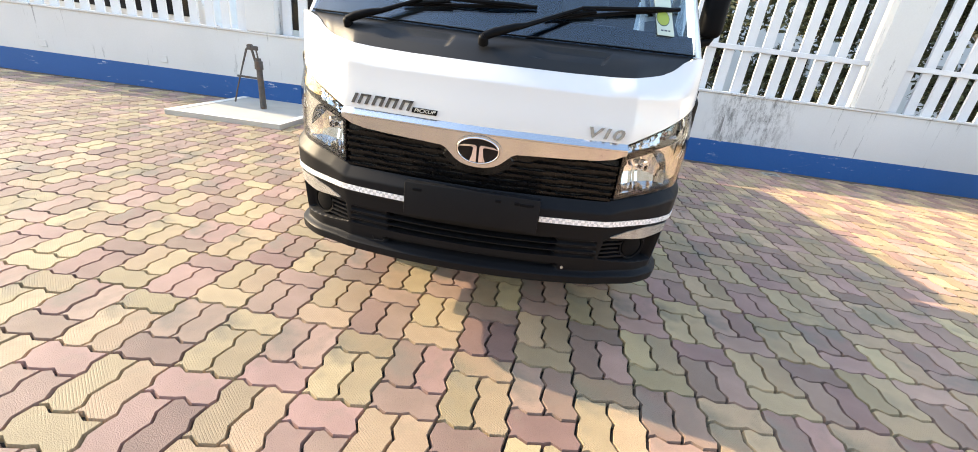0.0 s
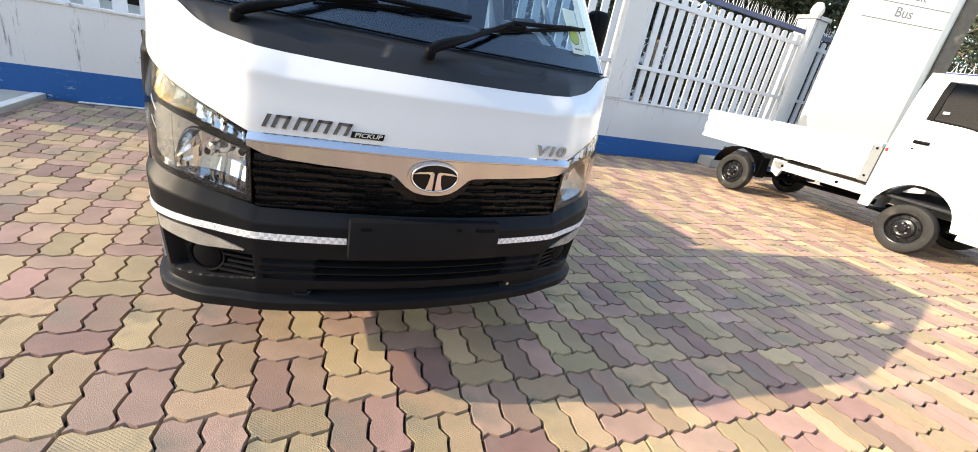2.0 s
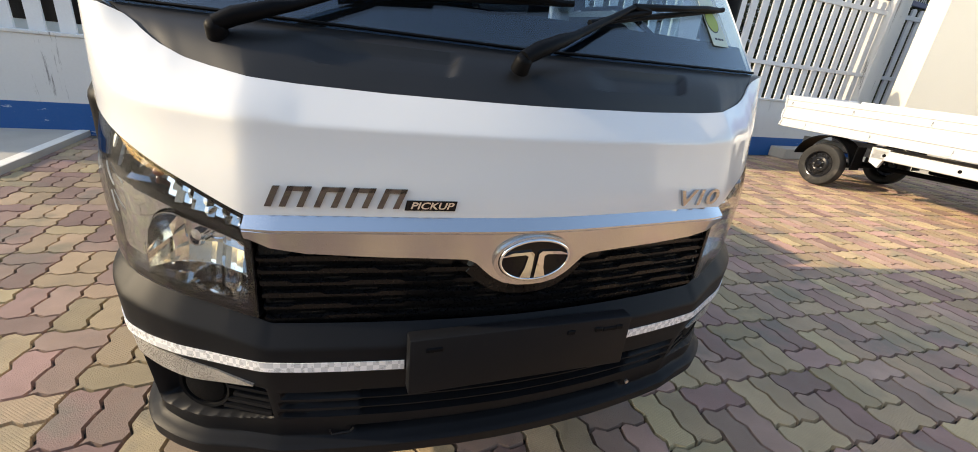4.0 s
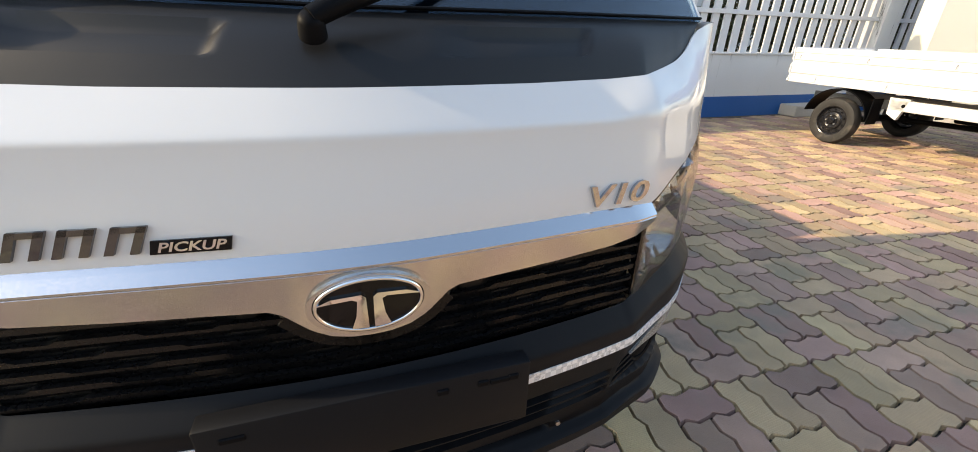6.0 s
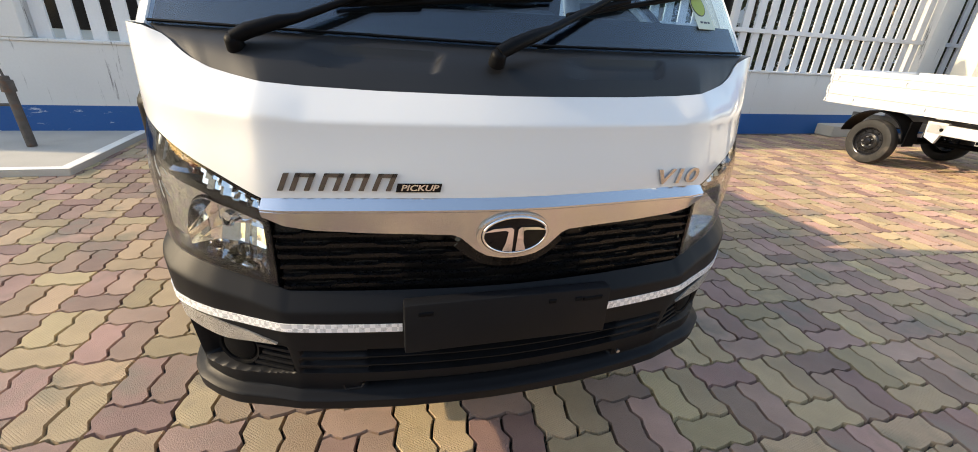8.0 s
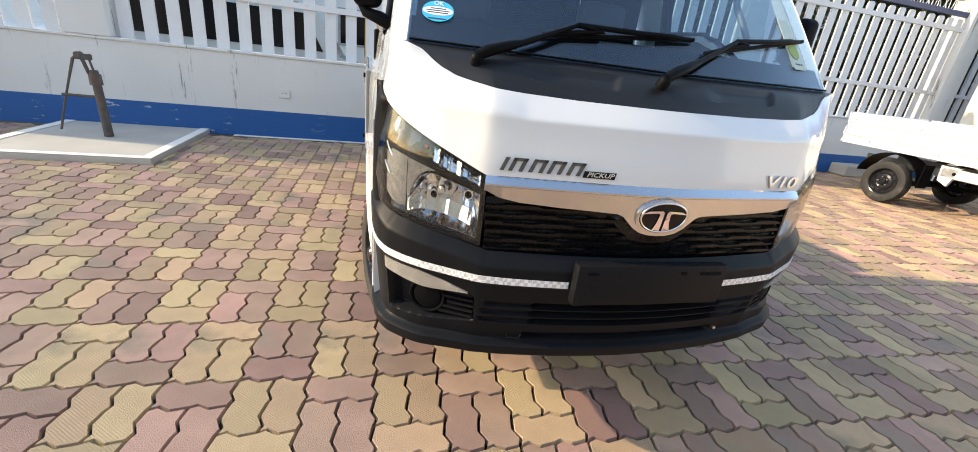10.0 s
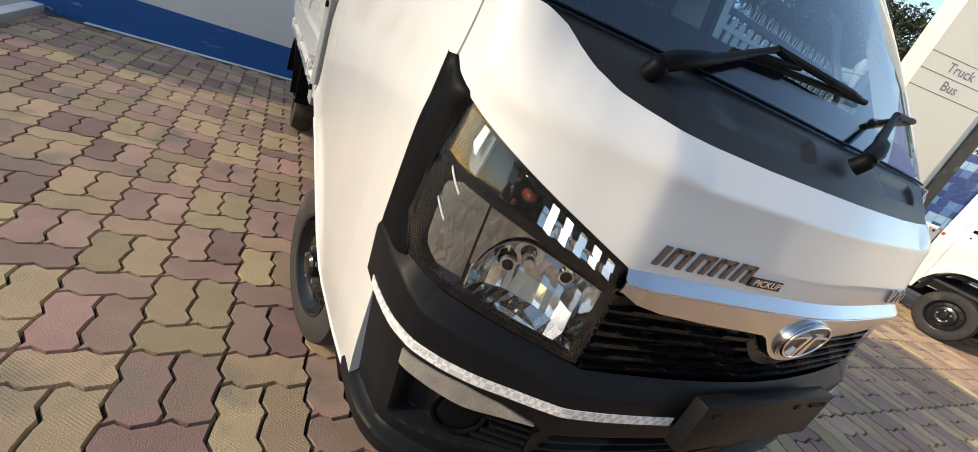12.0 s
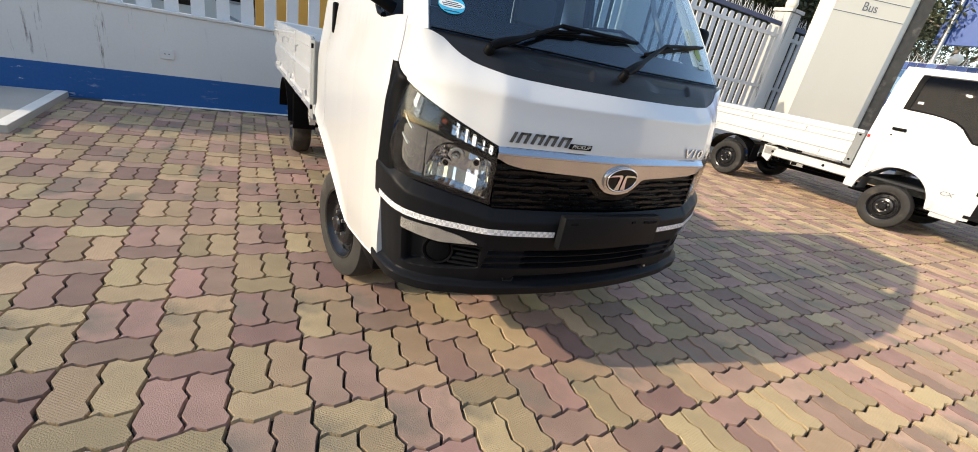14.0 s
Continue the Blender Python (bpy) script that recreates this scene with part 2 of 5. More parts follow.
DOORGLASS = clear("door_glass", (0.86, 0.92, 0.93), 0.0, 0.04)
LENS = clear("lamp_lens", (0.96, 0.97, 0.97), 0.0, 0.035)
TAPE = checkered("retroreflective_tape", (0.86, 0.87, 0.89), (0.62, 0.64, 0.67), 0.0125, 0.3, 0.2)
BROW = material("silver_reflector_foil", (0.46, 0.45, 0.43), 0.28, 0.6, var=0.25, scale=30, fine=500, bump=0.15)
STICKER_BLUE = material("cyan_sticker", (0.03, 0.42, 0.70), 0.4, var=0.04, bump=0.0)
STICKER_WHITE = material("white_sticker", (0.80, 0.82, 0.80), 0.5, var=0.04, bump=0.0)
STICKER_GREEN = material("lime_sticker", (0.30, 0.38, 0.06), 0.5, var=0.08, bump=0.0)
STICKER_PALE = material("pale_film", (0.48, 0.55, 0.47), 0.5, var=0.06, bump=0.0)
INK = material("dark_ink", (0.05, 0.06, 0.09), 0.6, var=0.1, bump=0.0)
LETTER_GREY = material("grey_lettering", (0.20, 0.21, 0.23), 0.5, var=0.1, bump=0.0)
PLASTER = streaked("white_painted_plaster", (0.66, 0.655, 0.645), (0.085, 0.08, 0.075), 0.75, (6.0, 6.0, 0.5), (0.585, 0.645), (0.43, 0.55), patch_x=(2.6, 4.1))
PAINTWHITE = material("white_fence_paint", (0.62, 0.63, 0.65), 0.6, var=0.07, scale=3, fine=60, bump=0.08, tint=(0.40, 0.38, 0.36), tint_at=0.68)
BLUEBAND = streaked("blue_wall_paint", (0.004, 0.095, 0.315), (0.50, 0.56, 0.64), 0.9, (2.2, 2.2, 9.0), (0.60, 0.63), (0.47, 0.55))
CONCRETE = material("cement_screed", (0.40, 0.385, 0.35), 0.85, var=0.12, scale=2, fine=90, bump=0.15, tint=(0.30, 0.28, 0.25), tint_at=0.6)
LINEPAINT = material("white_edge_paint", (0.72, 0.71, 0.67), 0.8, var=0.12, scale=5, fine=60, bump=0.1)
RUST = material("rusty_iron", (0.090, 0.080, 0.073), 0.8, 0.2, var=0.35, scale=14, fine=120, bump=0.3, tint=(0.13, 0.075, 0.05), tint_at=0.55)
CREAM = material("cream_panel_sheet", (0.80, 0.76, 0.66), 0.45, var=0.02, scale=1, fine=40, bump=0.01)
DARKBLUE = material("navy_rail_paint", (0.035, 0.05, 0.13), 0.5, var=0.15)
TILE_A = material("navy_glazed_tile", (0.03, 0.07, 0.22), 0.25, var=0.15, fine=30, spread=0.15)
TILE_B = material("pale_blue_glazed_tile", (0.24, 0.42, 0.62), 0.25, var=0.12, fine=30, spread=0.12)
TILE_C = material("mid_blue_glazed_tile", (0.08, 0.17, 0.38), 0.25, var=0.15, fine=30, spread=0.15)
DARKSTONE = material("dark_weathered_concrete", (0.075, 0.072, 0.066), 0.9, var=0.35, scale=6, fine=60, bump=0.4, tint=(0.17, 0.16, 0.14), tint_at=0.56)
SIGNBLUE = material("blue_sign_sheet", (0.03, 0.09, 0.33), 0.45, var=0.06)
PAVER_Y = material("ochre_paver", (0.42, 0.312, 0.190), 0.72, var=0.20, scale=5, fine=210, bump=0.4, spread=0.25, tint=(0.28, 0.232, 0.155), tint_at=0.55, matt=0.7)
ribbed_face(PAVER_Y, 0.016, 0.009, 0.75)
PAVER_P = material("mauve_paver", (0.325, 0.210, 0.168), 0.72, var=0.20, scale=5, fine=210, bump=0.4, spread=0.30, tint=(0.225, 0.180, 0.142), tint_at=0.55, matt=0.7)
JOINT = material("sandy_joint", (0.040, 0.034, 0.027), 0.95, var=0.3, scale=10, fine=200, bump=0.3)
FOOTDIRT = material("dark_foot_soil", (0.085, 0.072, 0.058), 0.95, var=0.4, scale=9, fine=70, bump=0.6, tint=(0.19, 0.15, 0.11), tint_at=0.52)
DIRT = material("dusty_ground", (0.20, 0.17, 0.13), 0.95, var=0.25, scale=0.4, fine=20, bump=0.3)
ROAD = material("worn_asphalt", (0.055, 0.054, 0.052), 0.9, var=0.2, scale=1, fine=90, bump=0.25)
BARK = material("pale_bark", (0.26, 0.21, 0.16), 0.9, var=0.3, scale=8, fine=60, bump=0.5)
LEAF = material("dusty_leaf", (0.068, 0.078, 0.040), 0.6, var=0.3, scale=3, fine=20, bump=0.0, spread=0.5)
BUILDING = material("pale_render_wall", (0.50, 0.53, 0.56), 0.8, var=0.1, scale=0.6, fine=20)

# ---- mesh helpers ----
def part(name, shape, mat, parent=None, label="", smooth=False):
    """Links a mesh, a bmesh, or (points, faces) as one mesh object under a thing or a part."""
    if isinstance(shape, tuple):
        me = bpy.data.meshes.new(name)
        me.from_pydata([tuple(p) for p in shape[0]], [], shape[1])
    elif isinstance(shape, bmesh.types.BMesh):
        me = bpy.data.meshes.new(name)
        shape.to_mesh(me); shape.free()
    else:
        me = shape
    for k in (mat if isinstance(mat, (list, tuple)) else [mat]):
        if k.name not in me.materials:
            me.materials.append(k)
    if smooth:
        me.shade_smooth()
        me.set_sharp_from_angle(angle=radians(smooth if smooth is not True else 40))
    ob = new(name, me)
    if parent:
        ob.parent = parent
    if label:
        ob["label"] = label
    return ob


def thing(name, label, category, m=None, group="", kind=""):
    ob = new(name)
    ob.empty_display_size = 0.1
    if m is not None:
        ob.matrix_world = m
    return tagged(ob, label, category, group, kind)


def merge(*shapes):
    """Several (points, faces) as one."""
    pts, faces = [], []
    for p, f in shapes:
        k = len(pts)
        pts += [tuple(q) for q in p]
        faces += [tuple(i + k for i in g) for g in f]
    return pts, faces


def flip(shape):
    """Mirrored in x."""
    return [(-p[0], p[1], p[2]) for p in shape[0]], [tuple(reversed(f)) for f in shape[1]]


def box(x0, x1, y0, y1, z0, z1, bevel=0.0, seg=2):
    bm = bmesh.new()
    bmesh.ops.create_cube(bm, size=1)
    for v in bm.verts:
        v.co = Vector(((x0 + x1) / 2 + v.co.x * (x1 - x0), (y0 + y1) / 2 + v.co.y * (y1 - y0), (z0 + z1) / 2 + v.co.z * (z1 - z0)))
    if bevel:
        bmesh.ops.bevel(bm, geom=list(bm.edges), offset=bevel, segments=seg, affect="EDGES", profile=0.5)
    bm.verts.index_update()
    out = [tuple(v.co) for v in bm.verts], [tuple(v.index for v in f.verts) for f in bm.faces]
    bm.free()
    return out


def sheet(nu, nv, f, thick):
    """A curved panel: f(u, v) for u, v from 0 to 1 gives its outer face, and the inner face lies thick behind."""
    g = np.array([[f(i / nu, j / nv) for j in range(nv + 1)] for i in range(nu + 1)], float)
    du, dv = np.gradient(g, axis=0), np.gradient(g, axis=1)
    nrm = np.cross(du, dv)
    nrm /= np.maximum(np.linalg.norm(nrm, axis=2, keepdims=True), 1e-9)
    back = g - nrm * thick
    pts = list(map(tuple, g.reshape(-1, 3))) + list(map(tuple, back.reshape(-1, 3)))
    k, w = (nu + 1) * (nv + 1), nv + 1
    faces = []
    for i in range(nu):
        for j in range(nv):
            a = i * w + j
            faces.append((a, a + w, a + w + 1, a + 1))
            faces.append((a + k, a + 1 + k, a + w + 1 + k, a + w + k))
    for i in range(nu):
        a, b = i * w, i * w + nv
        faces.append((a, a + k, a + w + k, a + w))
        faces.append((b, b + w, b + w + k, b + k))
    for j in range(nv):
        a, b = j, nu * w + j
        faces.append((a, a + 1, a + 1 + k, a + k))
        faces.append((b, b + k, b + 1 + k, b + 1))
    return pts, faces


def lathe(profile, axis_m, seg=32):
    """A turned form: profile of (radius, along) about the z axis of axis_m."""
    pts, faces, n = [], [], len(profile)
    for i in range(seg):
        a = 2 * math.pi * i / seg
        for r, h in profile:
            pts.append(axis_m @ Vector((r * math.cos(a), r * math.sin(a), h)))
    for i in range(seg):
        for j in range(n - 1):
            a, b = i * n + j, ((i + 1) % seg) * n + j
            faces.append((a, b, b + 1, a + 1))
    return pts, faces


def rod(a, b, r0, r1=None, seg=10):
    """A round bar from a to b with closed ends."""
    a, b = Vector(a), Vector(b)
    r1 = r0 if r1 is None else r1
    m = Matrix.Translation(a) @ (b - a).to_track_quat("Z", "Y").to_matrix().to_4x4()
    d = (b - a).length
    return lathe([(0.0005, 0), (r0, 0), (r1, d), (0.0005, d)], m, seg)


def pipe(points, r, seg=8, flat=1.0):
    """A bent bar through points; flat squeezes it in z."""
    ps = [Vector(p) for p in points]
    pts, faces = [], []
    for i, p in enumerate(ps):
        d = (ps[min(i + 1, len(ps) - 1)] - ps[max(i - 1, 0)]).normalized()
        side = d.cross(Vector((0, 0, 1)))
        side = side.normalized() if side.length > 1e-4 else Vector((1, 0, 0))
        up = side.cross(d)
        rr = r[i] if isinstance(r, (list, tuple)) else r
        for k in range(seg):
            a = 2 * math.pi * k / seg
            pts.append(p + side * rr * math.cos(a) + up * rr * flat * math.sin(a))
    for i in range(len(ps) - 1):
        for k in range(seg):
            a, b = i * seg + k, i * seg + (k + 1) % seg
            faces.append((a, b, b + seg, a + seg))
    faces.append(tuple(range(seg - 1, -1, -1)))
    faces.append(tuple(range((len(ps) - 1) * seg, len(ps) * seg)))
    return pts, faces


def prism(outline, depth, m=None):
    """A flat outline in x, y, given depth along z."""
    n = len(outline)
    pts = [(x, y, 0) for x, y in outline] + [(x, y, depth) for x, y in outline]
    faces = [tuple(range(n - 1, -1, -1)), tuple(range(n, 2 * n))]
    faces += [(i, (i + 1) % n, (i + 1) % n + n, i + n) for i in range(n)]
    if m is not None:
        pts = [m @ Vector(p) for p in pts]
    return pts, faces


def writing(body, size, depth, m, squeeze=1.0, shear=0.0, bold=0.0):
    """Raised letters in the built-in font as (points, faces), centred on m."""
    cu = bpy.data.curves.new("writing", "FONT")
    cu.body, cu.size, cu.extrude, cu.shear, cu.offset = body, size, depth, shear, bold
    cu.align_x, cu.align_y, cu.resolution_u = "CENTER", "CENTER", 3
    ob = bpy.data.objects.new("writing", cu)
    scene.collection.objects.link(ob)
    me = bpy.data.meshes.new_from_object(ob.evaluated_get(bpy.context.evaluated_depsgraph_get()))
    s = Matrix.Diagonal((squeeze, 1, 1, 1))
    out = [m @ (s @ v.co) for v in me.vertices], [tuple(p.vertices) for p in me.polygons]
    bpy.data.objects.remove(ob); bpy.data.curves.remove(cu); bpy.data.meshes.remove(me)
    return out


def lerp(x, xs, ys):
    return float(np.interp(x, xs, ys))


def smooth01(x):
    x = min(1.0, max(0.0, x))
    return x * x * (3 - 2 * x)


def band(x, a, b, soft):
    """1 between a and b, falling to 0 over soft."""
    return smooth01((x - a) / soft + 0.5) * smooth01((b - x) / soft + 0.5)

# ---- pickup truck ----
class Plan:
    """A truck's outline seen from above: mirrored about the middle, s is the length along it from the middle."""
    def __init__(self, half, soft=17):
        xs = np.array([p[0] for p in half]); ys = np.array([p[1] for p in half])
        t = np.linspace(0, 1, len(xs)); f = np.linspace(0, 1, 400)
        x, y = np.interp(f, t, xs), np.interp(f, t, ys)
        k = np.ones(soft) / soft; r = soft // 2
        for _ in range(2):
            px, py = np.pad(x, r, mode="reflect", reflect_type="odd"), np.pad(y, r, mode="reflect", reflect_type="odd")
            py[:r] = y[r:0:-1]
            x, y = np.convolve(px, k, "valid"), np.convolve(py, k, "valid")
        self.x, self.y = x, y
        self.s = np.concatenate([[0], np.cumsum(np.hypot(np.diff(x), np.diff(y)))])
        self.end = float(self.s[-1])

    def s_of_x(self, x):
        return math.copysign(float(np.interp(abs(x), self.x, self.s)), x)

    def s_of_y(self, y):
        return float(np.interp(y, self.y, self.s))

    def at(self, s, off=0.0):
        a = min(abs(s), self.end - 1e-4)
        x, y = float(np.interp(a, self.s, self.x)), float(np.interp(a, self.s, self.y))
        e = 0.004
        a0, a1 = max(0, a - e), min(self.end, a + e)
        tx = np.interp(a1, self.s, self.x) - np.interp(a0, self.s, self.x)
        ty = np.interp(a1, self.s, self.y) - np.interp(a0, self.s, self.y)
        d = math.hypot(tx, ty)
        x, y = x + off * ty / d, y - off * tx / d
        return (math.copysign(x, s) if s else 0.0), y


NOSE = Plan([(0.0, 0.008), (0.08, 0.01), (0.16, 0.016), (0.27, 0.026), (0.38, 0.038), (0.46, 0.046), (0.541, 0.055), (0.575, 0.072), (0.619, 0.096), (0.675, 0.124), (0.729, 0.160), (0.777, 0.203), (0.811, 0.249), (0.83, 0.295), (0.836, 0.34), (0.838, 0.38), (0.845, 0.44), (0.85, 0.5)], 15)
FENDER = Plan([(0.0, -0.026), (0.13, -0.022), (0.26, -0.012), (0.36, 0.0), (0.45, 0.013), (0.531, 0.027), (0.574, 0.048), (0.627, 0.075), (0.691, 0.105), (0.747, 0.142), (0.799, 0.189), (0.825, 0.24), (0.837, 0.289), (0.844, 0.34), (0.847, 0.385), (0.849, 0.425)], 13)


def strip(plan, s0, s1, zlo, zhi, nu, nv, off, thick, rows=None):
    """A panel that follows a plan between two heights that may change along it."""
    def f(u, v):
        s = s0 + (s1 - s0) * u
        a, b = zlo(s), zhi(s)
        if rows:
            v = rows(s, v)
        z = a + (b - a) * v
        x, y = plan.at(s, off(s, z))
        return x, y, z
    return sheet(nu, nv, f, thick)


def screen_base(x):
    return .17 + .175 * x * x, 1.362 + .012 * abs(x)


def screen(u, h):
    """A point of the windscreen: u across from -1 to 1, h up from 0 to 1."""
    w = .757 - .085 * h
    x = u * w
    y0, z0 = screen_base(u * .757)
    return x, y0 + h * (.605 - .04 * u * u) + .02 * math.sin(math.pi * h) * -1, z0 + h * (.735 - .05 * u * u)


def on_screen(x, z, off=0.012):
    """The place on the windscreen at x and height z, off in front of it."""
    h = (z - 1.365) / .725
    for _ in range(6):
        u = x / (.757 - .085 * h)
        p = screen(u, h)
        h += (z - p[2]) / .725
    u = x / (.757 - .085 * h)
    p = screen(u, h)
    return Vector((p[0], p[1] - off * .76, p[2] + off * .65))


def bonnet_low(s):
    return lerp(abs(s), [0, NOSE.s_of_x(.53), NOSE.s_of_x(.545), NOSE.s_of_y(.305), NOSE.s_of_y(.365)], [1.045, 1.045, 1.052, 1.212, 1.252])


def ease(x, xs, ys):
    """Between table values with soft turns."""
    k = max(0, min(len(xs) - 2, int(np.searchsorted(xs, x)) - 1))
    return ys[k] + (ys[k + 1] - ys[k]) * smooth01((x - xs[k]) / (xs[k + 1] - xs[k]))


def bonnet_high(s):
    x = abs(NOSE.at(s)[0])
    return lerp(x, [0, .3, .45, .56, .61, .655, .70, .735, .76, .79, .85], [1.266, 1.267, 1.271, 1.278, 1.286, 1.296, 1.313, 1.334, 1.354, 1.368, 1.376])


def bonnet_lean(z):
    return -.018 * smooth01((z - 1.045) / .17)


def bonnet_off(s, z):
    hi, x = bonnet_high(s), abs(NOSE.at(s)[0])
    c = 1.205
    top = max(0.0, (z - c) / max(.03, hi - c))
    flush = smooth01((abs(s) - NOSE.s_of_y(.25)) / (NOSE.s_of_y(.365) - NOSE.s_of_y(.25)))
    soft = .004 + .9 * smooth01((x - .44) / .22)
    crease = (math.sqrt(top * top + soft) - math.sqrt(soft)) / (math.sqrt(1 + soft) - math.sqrt(soft))
    return bonnet_lean(z) * (1 - flush) - tumble(z) * flush - ease(x, [0, .50, .74, .835], [.036, .044, .046, .0]) * crease


HL_IN, HL_OUT = NOSE.s_of_x(.535), .957


def hl_low(s):
    return lerp(abs(s), [HL_IN, .613, .714, .80, .874, .92, .945, HL_OUT], [.834, .846, .861, .873, .878, .890, .912, .95])


def hl_high(s):
    return lerp(abs(s), [HL_IN, .905, .925, .94, HL_OUT], [1.044, 1.205, 1.165, 1.10, .98])


def bumper_top(s):
    a = abs(s)
    ks = [FENDER.s_of_x(k) for k in (0, .52, .60, .69, .76, .80, .832, .846)] + [FENDER.end]
    return lerp(a, ks, [.818, .820, .840, .855, .866, .872, .902, .914, .914])


LOW_SLOTS = ((.350, .570), (.352, .602), (.350, .634))


def bumper_off(s, z):
    a = abs(s)
    x = abs(FENDER.at(a)[0])
    top = bumper_top(s)
    over = (z - (top - .040)) / .040
    o = -.034 * (math.sqrt(over * over + .01) + over) / 2.005
    o += .05 * max(0.0, min(z, top - .04) - .76)
    # the lower face leans in towards the ground from the tape down
    fold = tape_z(s) - .013
    o -= .006 * smooth01((fold - z) / .008) + (.20 - .10 * smooth01((x - .50) / .22)) * max(0.0, fold - z)
    # fog lamp pocket
    lo, hi = lerp(x, [.545, .62, .80], [.575, .562, .548]), lerp(x, [.545, .60, .66, .80], [.66, .672, .672, .69])
    o -= .046 * band(x, .548, .800, .014) * band(z, lo, hi, .014)
    # lower grille rows and the intake under them
    for w, c in LOW_SLOTS:
        o -= .034 * band(x, -1, w, .012) * band(z, c, c + .019, .007)
    o -= .030 * band(x, -1, .37, .02) * band(z, .505, .528, .008)
    # shallow ends of the grille rows
    for k in range(3):
        o -= .013 * band(x, .34, .522 - .006 * k, .01) * band(z, .571 + .032 * k, .588 + .032 * k, .006)
    # bottom lip
    edge = bumper_bottom(s)
    o += .030 * smooth01((edge + .062 - z) / .02) - .03 * smooth01((edge + .010 - z) / .012)
    return o


def bumper_bottom(s):
    return lerp(abs(s), [0, .25, .45, .62, .83, FENDER.end], [.440, .440, .442, .448, .450, .450])


def tape_z(s):
    return lerp(abs(s), [.26, .45, .62, .80, .95, 1.1], [.735, .737, .742, .752, .764, .772])


def wheel(parent, x, y, r, out, steer=0):
    """A wheel whose outer face looks along out (-1 or 1 in x), turned by a steering angle."""
    m = Matrix.Translation((x, y, r)) @ Matrix.Rotation(radians(steer), 4, "Z") @ Matrix.Rotation(radians(90) * out, 4, "Y")
    w = .165
    tyre = [(.195, -w), (.215, -w - .004), (r - .05, -w - .006), (r - .016, -w + .012), (r - .003, -w + .035), (r, -w / 2), (r, -.075), (r - .003, -.035), (r - .016, -.006), (r - .05, .004), (.225, .002), (.196, -.008)]
    t = part("wheel", lathe([(p, h + .0) for p, h in tyre], m, 40), RUBBER, parent, smooth=35)
    rim = lathe([(.200, -.010), (.196, -.002), (.186, -.006), (.178, -.03), (.165, -.045), (.130, -.040), (.112, -.020), (.085, -.012), (.070, -.018), (.050, -.018), (.046, .004), (.036, .014), (.0005, .016)], m, 36)
    part("rim", rim, RIM, t, "black painted steel rim", smooth=30)
    for k in range(10):
        a = 2 * math.pi * k / 10
        c = m @ Vector((.146 * math.cos(a), .146 * math.sin(a), -.047))
        d = m.to_3x3() @ Vector((0, 0, 1))
        part("vent_hole", rod(c, c + d * .006, .014, seg=10), BLACK, t)
    for k in range(5):
        a = 2 * math.pi * k / 5 + .3
        c = m @ Vector((.066 * math.cos(a), .066 * math.sin(a), -.020))
        d = m.to_3x3() @ Vector((0, 0, 1))
        part("wheel_nut", rod(c, c + d * .022, .0105, .009, seg=6), STEEL, t)
    return t


